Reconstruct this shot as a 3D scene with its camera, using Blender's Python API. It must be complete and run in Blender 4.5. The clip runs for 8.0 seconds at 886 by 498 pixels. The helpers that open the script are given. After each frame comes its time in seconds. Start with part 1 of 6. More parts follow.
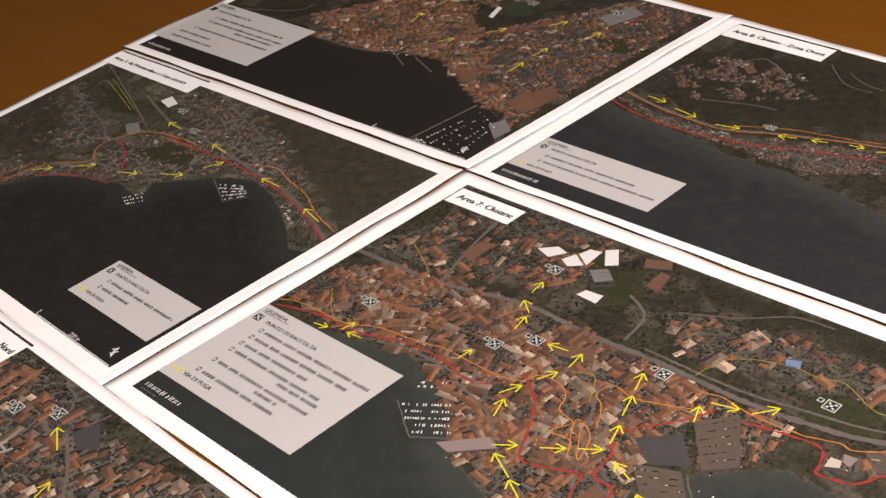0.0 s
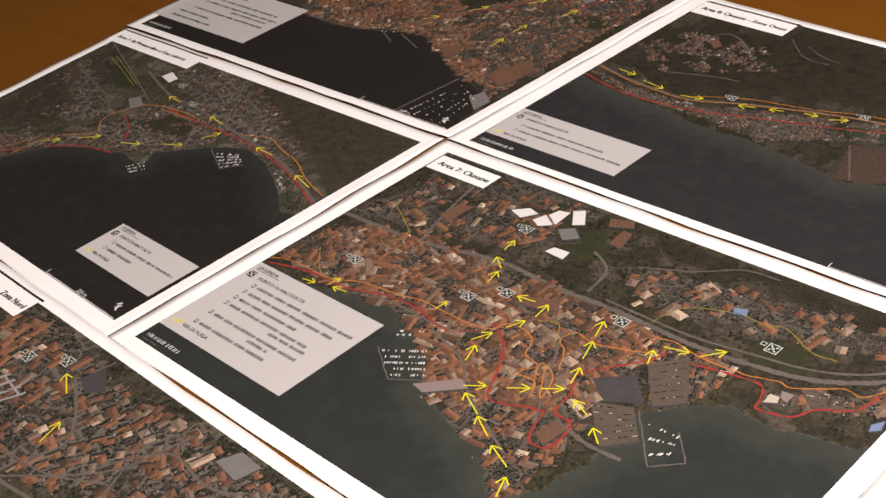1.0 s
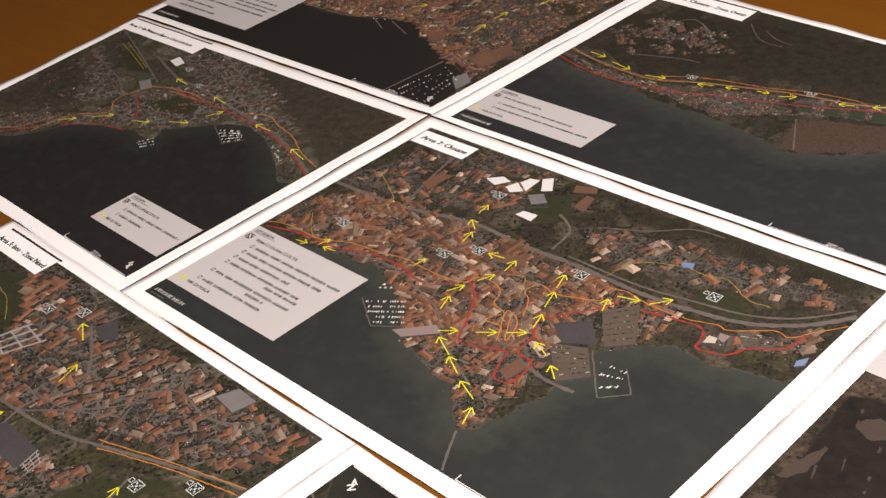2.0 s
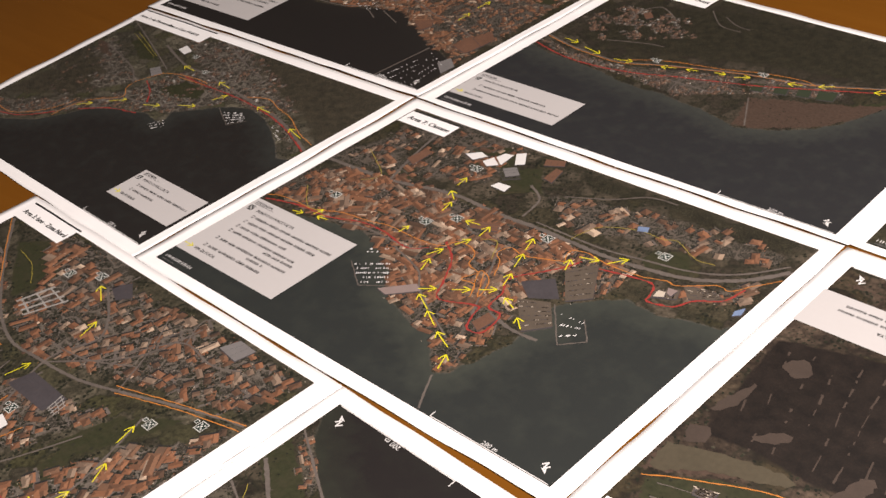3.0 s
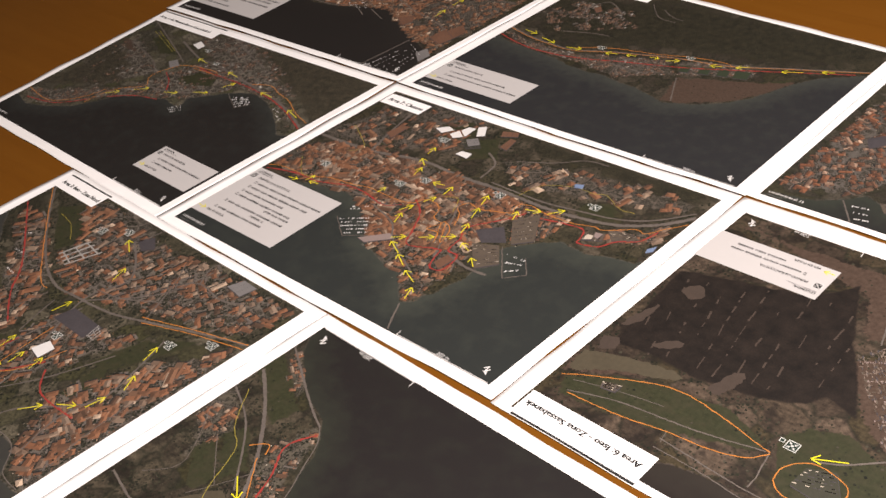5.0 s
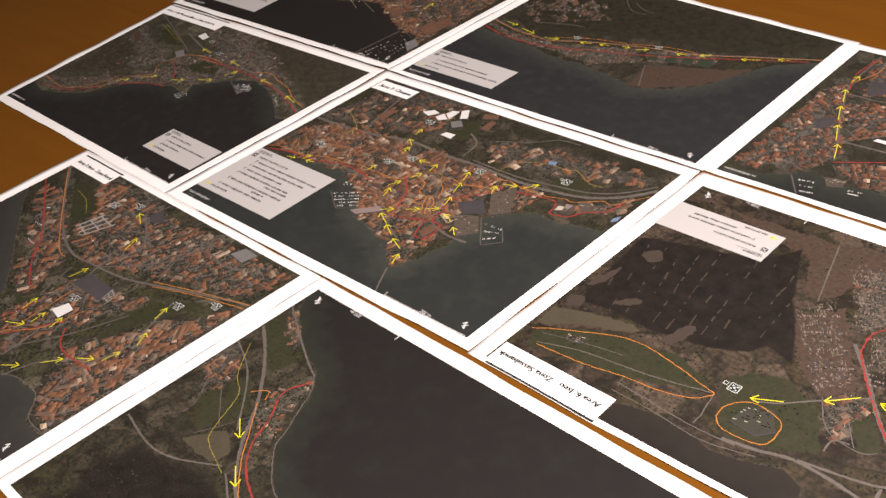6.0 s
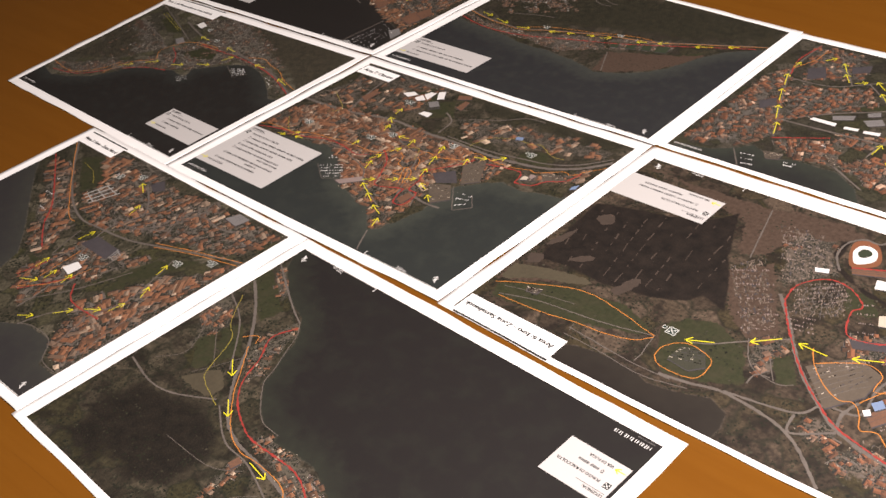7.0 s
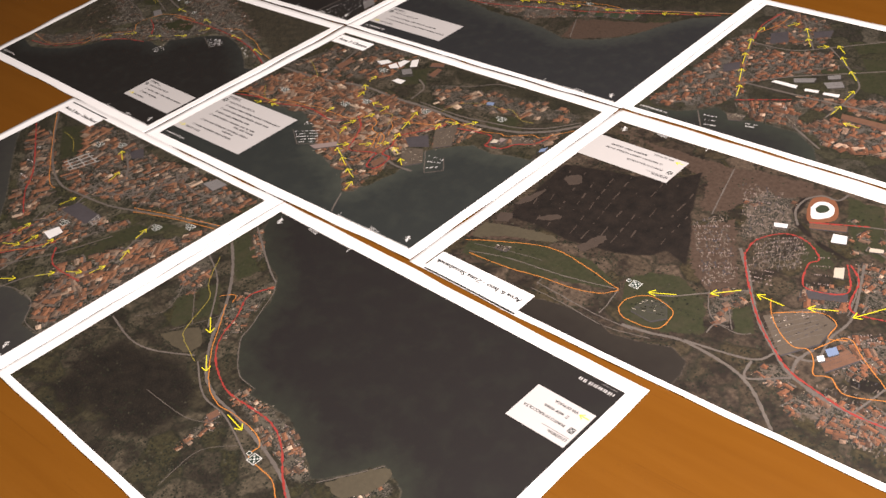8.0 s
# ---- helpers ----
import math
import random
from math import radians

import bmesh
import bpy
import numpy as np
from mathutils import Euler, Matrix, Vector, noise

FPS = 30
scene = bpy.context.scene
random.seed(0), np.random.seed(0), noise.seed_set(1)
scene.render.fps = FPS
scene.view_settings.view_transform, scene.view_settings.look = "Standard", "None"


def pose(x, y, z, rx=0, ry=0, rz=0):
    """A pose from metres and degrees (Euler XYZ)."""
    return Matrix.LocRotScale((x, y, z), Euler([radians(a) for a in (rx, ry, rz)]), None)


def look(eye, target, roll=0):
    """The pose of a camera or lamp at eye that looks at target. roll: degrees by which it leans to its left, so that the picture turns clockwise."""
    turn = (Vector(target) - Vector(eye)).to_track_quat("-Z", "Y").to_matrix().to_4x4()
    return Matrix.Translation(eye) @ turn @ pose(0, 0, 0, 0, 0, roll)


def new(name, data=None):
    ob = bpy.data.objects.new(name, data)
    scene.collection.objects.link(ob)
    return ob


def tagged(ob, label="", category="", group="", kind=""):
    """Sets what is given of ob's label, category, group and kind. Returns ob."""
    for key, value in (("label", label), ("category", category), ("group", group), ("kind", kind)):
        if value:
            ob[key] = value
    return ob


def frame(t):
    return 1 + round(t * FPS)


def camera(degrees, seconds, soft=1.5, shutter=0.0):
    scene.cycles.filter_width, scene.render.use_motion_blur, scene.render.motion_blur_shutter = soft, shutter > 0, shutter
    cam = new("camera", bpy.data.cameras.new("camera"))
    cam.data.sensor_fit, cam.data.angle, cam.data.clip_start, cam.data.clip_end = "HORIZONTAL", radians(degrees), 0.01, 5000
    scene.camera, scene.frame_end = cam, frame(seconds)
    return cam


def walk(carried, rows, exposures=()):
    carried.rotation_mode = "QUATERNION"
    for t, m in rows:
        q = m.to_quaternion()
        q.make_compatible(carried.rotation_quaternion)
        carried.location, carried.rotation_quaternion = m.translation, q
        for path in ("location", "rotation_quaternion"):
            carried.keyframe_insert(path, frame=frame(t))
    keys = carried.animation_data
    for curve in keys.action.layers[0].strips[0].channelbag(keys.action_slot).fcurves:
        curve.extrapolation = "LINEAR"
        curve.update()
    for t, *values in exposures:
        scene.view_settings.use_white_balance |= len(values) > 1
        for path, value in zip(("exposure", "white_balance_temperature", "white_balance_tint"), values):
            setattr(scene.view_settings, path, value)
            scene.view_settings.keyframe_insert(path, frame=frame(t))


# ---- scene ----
cam = camera(37.65, 8.0)
PATH = [
    (0, (0.5750, -0.2398, 0.4800), (0.0511, 0.2236, 0.0000), -8.78),
    (0.5, (0.6007, -0.2512, 0.4872), (0.0784, 0.2063, 0.0000), -9.24),
    (1, (0.6327, -0.2693, 0.5017), (0.0945, 0.1982, 0.0000), -9.26),
    (1.5, (0.6712, -0.2903, 0.5133), (0.1150, 0.1865, 0.0000), -9.41),
    (3, (0.7957, -0.3558, 0.5692), (0.1807, 0.1511, 0.0000), -10.52),
    (3.5, (0.8365, -0.3753, 0.5872), (0.1945, 0.1438, 0.0000), -10.93),
    (4, (0.8765, -0.4005, 0.6036), (0.2109, 0.1325, 0.0000), -11.16),
    (4.5, (0.9199, -0.4216, 0.6210), (0.2296, 0.1245, 0.0000), -11.75),
    (6, (1.0502, -0.5017, 0.6766), (0.2979, 0.0928, 0.0000), -11.76),
    (6.5, (1.0986, -0.5356, 0.6930), (0.3261, 0.0776, 0.0000), -11.53),
    (7, (1.1558, -0.5688, 0.7107), (0.3623, 0.0639, 0.0000), -11.26),
    (7.5, (1.1850, -0.5842, 0.7136), (0.3984, 0.0499, 0.0000), -11.40),
    (8, (1.1932, -0.5885, 0.7111), (0.4312, 0.0325, 0.0000), -11.40),
]
walk(cam, [(t, look(eye, target, roll)) for t, eye, target, roll in PATH])

# ---- world and light ----
world = bpy.data.worlds.new("room_dark")
world.use_nodes = True
world.node_tree.nodes["Background"].inputs[0].default_value = (0.9, 0.75, 0.6, 1)
world.node_tree.nodes["Background"].inputs[1].default_value = 0.02
scene.world = world
scene.view_settings.exposure = 0.0


def area_lamp(name, eye, target, sx, sy, watts, colour):
    data = bpy.data.lights.new(name, "AREA")
    data.shape, data.size, data.size_y, data.energy, data.color = "RECTANGLE", sx, sy, watts, colour
    ob = new(name, data)
    ob.matrix_world = look(eye, target)
    return ob


area_lamp("ceiling_lamp_light", (1.35, -0.18, 1.50), (0.75, 0.0, 0.0), 0.45, 0.45, 84, (1.0, 0.89, 0.845))

# ---- materials ----


def material(name, rough=0.6):
    m = bpy.data.materials.new(name)
    m.use_nodes = True
    t = m.node_tree
    b = t.nodes["Principled BSDF"]
    b.inputs["Roughness"].default_value = rough
    return m, t, b


def node(t, kind, **values):
    n = t.nodes.new(kind)
    for key, value in values.items():
        n.inputs[key.replace("_", " ")].default_value = value
    return n


def maths(t, op, a, b=None, clamp=False):
    n = t.nodes.new("ShaderNodeMath")
    n.operation, n.use_clamp = op, clamp
    for i, v in enumerate((a, b)):
        if v is None:
            continue
        if isinstance(v, (int, float)):
            n.inputs[i].default_value = v
        else:
            t.links.new(v, n.inputs[i])
    return n.outputs[0]


def mix(t, f, a, b, blend="MIX"):
    n = t.nodes.new("ShaderNodeMix")
    n.data_type, n.blend_type = "RGBA", blend
    for slot, v in ((0, f), (6, a), (7, b)):
        if isinstance(v, (int, float)):
            n.inputs[slot].default_value = v
        elif isinstance(v, tuple):
            n.inputs[slot].default_value = (*v, 1)
        else:
            t.links.new(v, n.inputs[slot])
    return n.outputs[2]


def noise_of(t, at, scale, detail=4.0, rough=0.6):
    n = node(t, "ShaderNodeTexNoise", Scale=scale, Detail=detail, Roughness=rough)
    t.links.new(at, n.inputs["Vector"])
    return n.outputs["Fac"]


def ramp(t, f, *stops):
    n = t.nodes.new("ShaderNodeValToRGB")
    e = n.color_ramp.elements
    while len(e) < len(stops):
        e.new(0.5)
    for el, (p, c) in zip(e, stops):
        el.position, el.color = p, (*c, 1)
    t.links.new(f, n.inputs[0])
    return n.outputs[0]


def attribute(t, name):
    n = t.nodes.new("ShaderNodeAttribute")
    n.attribute_name = name
    return n


def ink(name, colour, rough=0.55, grain=0.25, scale=900.0):
    """Printed colour with the fine mottling of toner on plain paper."""
    m, t, b = material(name, rough)
    at = t.nodes.new("ShaderNodeTexCoord").outputs["Object"]
    f = noise_of(t, at, scale, 3.0)
    g = noise_of(t, at, scale / 9, 3.0)
    lo, hi = tuple(c * (1 - grain) for c in colour), tuple(min(1, c * (1 + grain)) for c in colour)
    t.links.new(mix(t, maths(t, "ADD", maths(t, "MULTIPLY", f, 0.5), maths(t, "MULTIPLY", g, 0.5)), lo, hi), b.inputs["Base Color"])
    return m


def paper_material():
    m, t, b = material("plain_paper", 0.7)
    at = t.nodes.new("ShaderNodeTexCoord").outputs["Object"]
    f = noise_of(t, at, 25.0, 5.0)
    t.links.new(ramp(t, f, (0.3, (0.79, 0.775, 0.765)), (0.7, (0.84, 0.825, 0.81))), b.inputs["Base Color"])
    bump = node(t, "ShaderNodeBump", Strength=0.05, Distance=0.001)
    t.links.new(noise_of(t, at, 900.0, 2.0), bump.inputs["Height"])
    t.links.new(bump.outputs[0], b.inputs["Normal"])
    return m


def wood_material():
    m, t, b = material("varnished_wood", 0.34)
    b.inputs["Specular IOR Level"].default_value = 0.3
    at = t.nodes.new("ShaderNodeTexCoord").outputs["Object"]
    mp = node(t, "ShaderNodeMapping", Rotation=(0, 0, 0.12), Scale=(1.6, 22.0, 6.0))
    t.links.new(at, mp.inputs[0])
    grain = noise_of(t, mp.outputs[0], 2.2, 7.0, 0.62)
    mp2 = node(t, "ShaderNodeMapping", Rotation=(0, 0, 0.12), Scale=(9.0, 260.0, 9.0))
    t.links.new(at, mp2.inputs[0])
    pores = noise_of(t, mp2.outputs[0], 1.0, 3.0, 0.6)
    broad = noise_of(t, at, 1.7, 3.0)
    c = ramp(t, grain, (0.2, (0.135, 0.048, 0.0044)), (0.5, (0.152, 0.056, 0.0055)), (0.8, (0.170, 0.065, 0.0072)))
    c = mix(t, maths(t, "MULTIPLY", maths(t, "GREATER_THAN", pores, 0.66), 0.14), c, (0.05, 0.016, 0.003))
    c = mix(t, maths(t, "MULTIPLY", broad, 0.3), c, (0.11, 0.039, 0.004))
    t.links.new(c, b.inputs["Base Color"])
    r = maths(t, "ADD", maths(t, "MULTIPLY", noise_of(t, at, 12.0, 4.0), 0.16), 0.28)
    t.links.new(r, b.inputs["Roughness"])
    bump = node(t, "ShaderNodeBump", Strength=0.06, Distance=0.001)
    t.links.new(pores, bump.inputs["Height"])
    t.links.new(bump.outputs[0], b.inputs["Normal"])
    return m


def picture_material(name, deep, shallow, earth, light, seed, cell=1.0, woods=(0.019, 0.018, 0.012), calm=0.0, blur=9.0):
    """A printed aerial photograph: water, open land, woods, lawns and ploughed fields, told apart by the sheet's own plan."""
    m, t, b = material(name, 0.5)
    mm = attribute(t, "plan").outputs["Vector"]
    mp = node(t, "ShaderNodeMapping", Location=(seed * 500.0, seed * 310.0, 0.0))
    t.links.new(mm, mp.inputs[0])
    at = mp.outputs[0]
    n8, n3 = noise_of(t, at, 0.10 * cell, 5.0), noise_of(t, at, 0.32 * cell, 6.0, 0.7)
    n1 = noise_of(t, at, 0.9 * cell, 5.0, 0.75)
    vor = node(t, "ShaderNodeTexVoronoi", Scale=0.42 * cell, Randomness=1.0)
    t.links.new(at, vor.inputs["Vector"])

    n15 = noise_of(t, at, 0.055 * cell, 3.0)
    lots = node(t, "ShaderNodeTexVoronoi", Scale=0.045 * cell, Randomness=0.9)
    warp = node(t, "ShaderNodeVectorMath")
    warp.operation = "MULTIPLY_ADD"
    soft = node(t, "ShaderNodeTexNoise", Scale=0.12 * cell, Detail=3.0)
    t.links.new(at, soft.inputs["Vector"])
    t.links.new(soft.outputs["Color"], warp.inputs[0])
    warp.inputs[1].default_value = (11.0, 11.0, 0.0)
    t.links.new(at, warp.inputs[2])
    t.links.new(warp.outputs[0], lots.inputs["Vector"])
    hedge = node(t, "ShaderNodeTexVoronoi", Scale=0.045 * cell, Randomness=0.9)
    hedge.feature = "DISTANCE_TO_EDGE"
    t.links.new(warp.outputs[0], hedge.inputs["Vector"])
    street = node(t, "ShaderNodeTexVoronoi", Scale=0.085 * cell, Randomness=0.8)
    street.feature = "DISTANCE_TO_EDGE"
    t.links.new(warp.outputs[0], street.inputs["Vector"])

    def edge(name, wobble, soft):
        d = attribute(t, name).outputs["Fac"]
        d = maths(t, "ADD", d, maths(t, "MULTIPLY", maths(t, "SUBTRACT", n3, 0.5), wobble))
        d = maths(t, "ADD", d, maths(t, "MULTIPLY", maths(t, "SUBTRACT", n8, 0.5), wobble * 1.6))
        return maths(t, "MULTIPLY", d, 1.0 / soft, clamp=True)

    def scaled(c, k):
        return tuple(x * k for x in c)

    # plots of different ground, with hedges between them
    plot = t.nodes.new("ShaderNodeSeparateColor")
    t.links.new(lots.outputs["Color"], plot.inputs[0])
    land = ramp(t, plot.outputs[0], (0.0, scaled(earth, 0.5)), (0.3, scaled(earth, 0.8)), (0.5, tuple(x * k for x, k in zip(earth, (0.62, 0.68, 0.46)))), (0.75, earth), (1.0, scaled(earth, 1.35)))
    land = mix(t, 1.0, land, ramp(t, n3, (0.3, (0.3, 0.3, 0.3)), (0.7, (1.6, 1.6, 1.55))), "MULTIPLY")
    land = mix(t, maths(t, "MULTIPLY", maths(t, "SUBTRACT", n1, 0.58), 4.0, clamp=True), land, scaled(light, 0.7))
    land = mix(t, maths(t, "MULTIPLY", maths(t, "SUBTRACT", 0.075, hedge.outputs["Distance"]), 9.0, clamp=True), land, (0.012, 0.013, 0.008))
    clump = maths(t, "MULTIPLY", maths(t, "SUBTRACT", n15, 0.50), 9.0, clamp=True)
    wood = ramp(t, n1, (0.38, scaled(woods, 0.3)), (0.5, woods), (0.64, scaled(woods, 2.7)))
    wood = mix(t, calm, wood, woods)
    wood = mix(t, 1.0, wood, ramp(t, n8, (0.3, (0.6, 0.6, 0.6)), (0.7, (1.5, 1.4, 1.3))), "MULTIPLY")
    land = mix(t, maths(t, "MULTIPLY", clump, 0.75), land, wood)
    lawn = ramp(t, n3, (0.3, (0.018, 0.020, 0.009)), (0.7, (0.036, 0.037, 0.018)))
    lawn = mix(t, maths(t, "MULTIPLY", maths(t, "SUBTRACT", n8, 0.45), 3.0, clamp=True), lawn, (0.040, 0.035, 0.020))
    field = ramp(t, n3, (0.3, (0.038, 0.024, 0.017)), (0.7, (0.078, 0.052, 0.038)))
    town = ramp(t, n1, (0.38, (0.008, 0.008, 0.006)), (0.5, (0.032, 0.028, 0.021)), (0.62, (0.135, 0.115, 0.095)))
    town = mix(t, maths(t, "MULTIPLY", maths(t, "SUBTRACT", 0.10, street.outputs["Distance"]), 10.0, clamp=True), town, scaled(light, 0.8))
    land = mix(t, edge("built", 14.0, 4.0), land, town)
    land = mix(t, edge("green", 8.0, 1.0), land, lawn)
    land = mix(t, edge("field", 9.0, 1.0), land, field)
    land = mix(t, edge("forest", 2.4 * blur, blur), land, wood)
    far = maths(t, "MULTIPLY", maths(t, "ADD", attribute(t, "water").outputs["Fac"], maths(t, "MULTIPLY", maths(t, "SUBTRACT", n8, 0.5), 40.0)), 1 / 26.0, clamp=True)
    sea = mix(t, far, shallow, deep)
    sea = mix(t, maths(t, "MULTIPLY", maths(t, "SUBTRACT", n15, 0.47), 2.5, clamp=True), sea, tuple((x * 0.5 + y * 0.5) for x, y in zip(deep, shallow)))
    sea = mix(t, maths(t, "MULTIPLY", n3, 0.25), sea, tuple(c * 1.5 for c in deep))
    shore = maths(t, "SUBTRACT", 1.0, maths(t, "MULTIPLY", maths(t, "ABSOLUTE", maths(t, "SUBTRACT", attribute(t, "water").outputs["Fac"], 0.2)), 0.9), clamp=True)
    c = mix(t, edge("water", 5.0, 0.6), land, sea)
    c = mix(t, maths(t, "MULTIPLY", shore, maths(t, "MULTIPLY", maths(t, "SUBTRACT", n3, 0.42), 2.2, clamp=True)), c, light)
    t.links.new(c, b.inputs["Base Color"])
    return m


def roof_material(name, gain=(1.0, 1.0, 1.0)):
    m, t, b = material(name, 0.5)
    geo = t.nodes.new("ShaderNodeNewGeometry")
    stops = ((0.0, (0.050, 0.038, 0.031)), (0.2, (0.100, 0.060, 0.042)), (0.42, (0.150, 0.080, 0.050)), (0.62, (0.175, 0.098, 0.063)), (0.74, (0.100, 0.072, 0.056)), (0.86, (0.135, 0.118, 0.106)), (0.95, (0.22, 0.195, 0.17)), (1.0, (0.42, 0.39, 0.35)))
    c = ramp(t, geo.outputs["Random Per Island"], *[(p, tuple(x * k for x, k in zip(col, gain))) for p, col in stops])
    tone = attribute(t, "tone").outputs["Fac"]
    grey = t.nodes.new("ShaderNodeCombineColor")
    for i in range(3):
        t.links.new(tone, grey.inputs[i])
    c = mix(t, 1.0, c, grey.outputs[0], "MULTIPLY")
    at = t.nodes.new("ShaderNodeTexCoord").outputs["Object"]
    c = mix(t, maths(t, "MULTIPLY", noise_of(t, at, 700.0, 3.0), 0.5), c, (0.05, 0.04, 0.033))
    t.links.new(c, b.inputs["Base Color"])
    return m


def tuft_material():
    m, t, b = material("printed_trees", 0.5)
    geo = t.nodes.new("ShaderNodeNewGeometry")
    t.links.new(ramp(t, geo.outputs["Random Per Island"], (0.0, (0.008, 0.009, 0.006)), (0.6, (0.016, 0.017, 0.010)), (0.9, (0.034, 0.032, 0.020)), (1.0, (0.055, 0.048, 0.034))), b.inputs["Base Color"])
    return m


def plaster(name, colour):
    m, t, b = material(name, 0.85)
    at = t.nodes.new("ShaderNodeTexCoord").outputs["Object"]
    t.links.new(mix(t, noise_of(t, at, 3.0, 6.0), tuple(c * 0.85 for c in colour), colour), b.inputs["Base Color"])
    return m


PAPER, WOOD, TUFTS = paper_material(), wood_material(), tuft_material()
ROOFS = {"plain": roof_material("printed_roofs", (1.52, 1.22, 0.98)), "orange": roof_material("printed_orange_roofs", (1.5, 1.24, 1.0)), "red": roof_material("printed_red_roofs", (1.42, 1.02, 0.80)), "brown": roof_material("printed_brown_roofs", (1.08, 1.12, 1.12))}
INK = {
    "yellow": ink("yellow_ink", (0.62, 0.56, 0.015), grain=0.12),
    "orange": ink("orange_ink", (0.42, 0.155, 0.030)),
    "red": ink("red_ink", (0.25, 0.030, 0.024), grain=0.4),
    "olive_line": ink("olive_ink", (0.26, 0.21, 0.035)),
    "road": ink("road_grey_ink", (0.105, 0.088, 0.076), grain=0.55, scale=420.0),
    "mist": ink("misty_green_print", (0.50, 0.50, 0.47), grain=0.12),
    "black": ink("black_toner", (0.018, 0.018, 0.018)),
    "white": ink("white_print", (0.60, 0.585, 0.57), grain=0.1),
    "legend": ink("pale_grey_print", (0.455, 0.435, 0.425), grain=0.04, scale=300.0),
    "slate": ink("slate_print", (0.050, 0.044, 0.047), grain=0.5, scale=420.0),
    "tan": ink("tan_print", (0.082, 0.064, 0.048), grain=0.5),
    "pink": ink("pink_print", (0.21, 0.16, 0.145)),
    "cream": ink("cream_print", (0.42, 0.36, 0.29)),
    "roof": ink("terracotta_print", (0.125, 0.064, 0.040), grain=0.5, scale=420.0),
    "blue": ink("blue_print", (0.14, 0.19, 0.30)),
    "grey_roof": ink("pale_grey_roof_print", (0.26, 0.245, 0.225), grain=0.3),
    "grey": ink("grey_print", (0.15, 0.14, 0.135), grain=0.35),
    "olive": ink("olive_print", (0.20, 0.20, 0.12)),
    "green": ink("green_print", (0.028, 0.036, 0.020)),
    "gravel": ink("gravel_print", (0.150, 0.115, 0.092), grain=0.4),
    "yard": ink("yard_print", (0.036, 0.035, 0.024), grain=0.5),
    "furrow": ink("furrow_print", (0.050, 0.036, 0.028), grain=0.4),
    "meadow": ink("meadow_print", (0.060, 0.049, 0.031), grain=0.45, scale=260.0),
    "deep_green": ink("deep_green_print", (0.014, 0.026, 0.019)),
    "rust": ink("rust_edge", (0.16, 0.062, 0.03)),
}

# ---- plans ----
# Plans of the eight printed maps, in millimetres on a sheet of 420 x 297

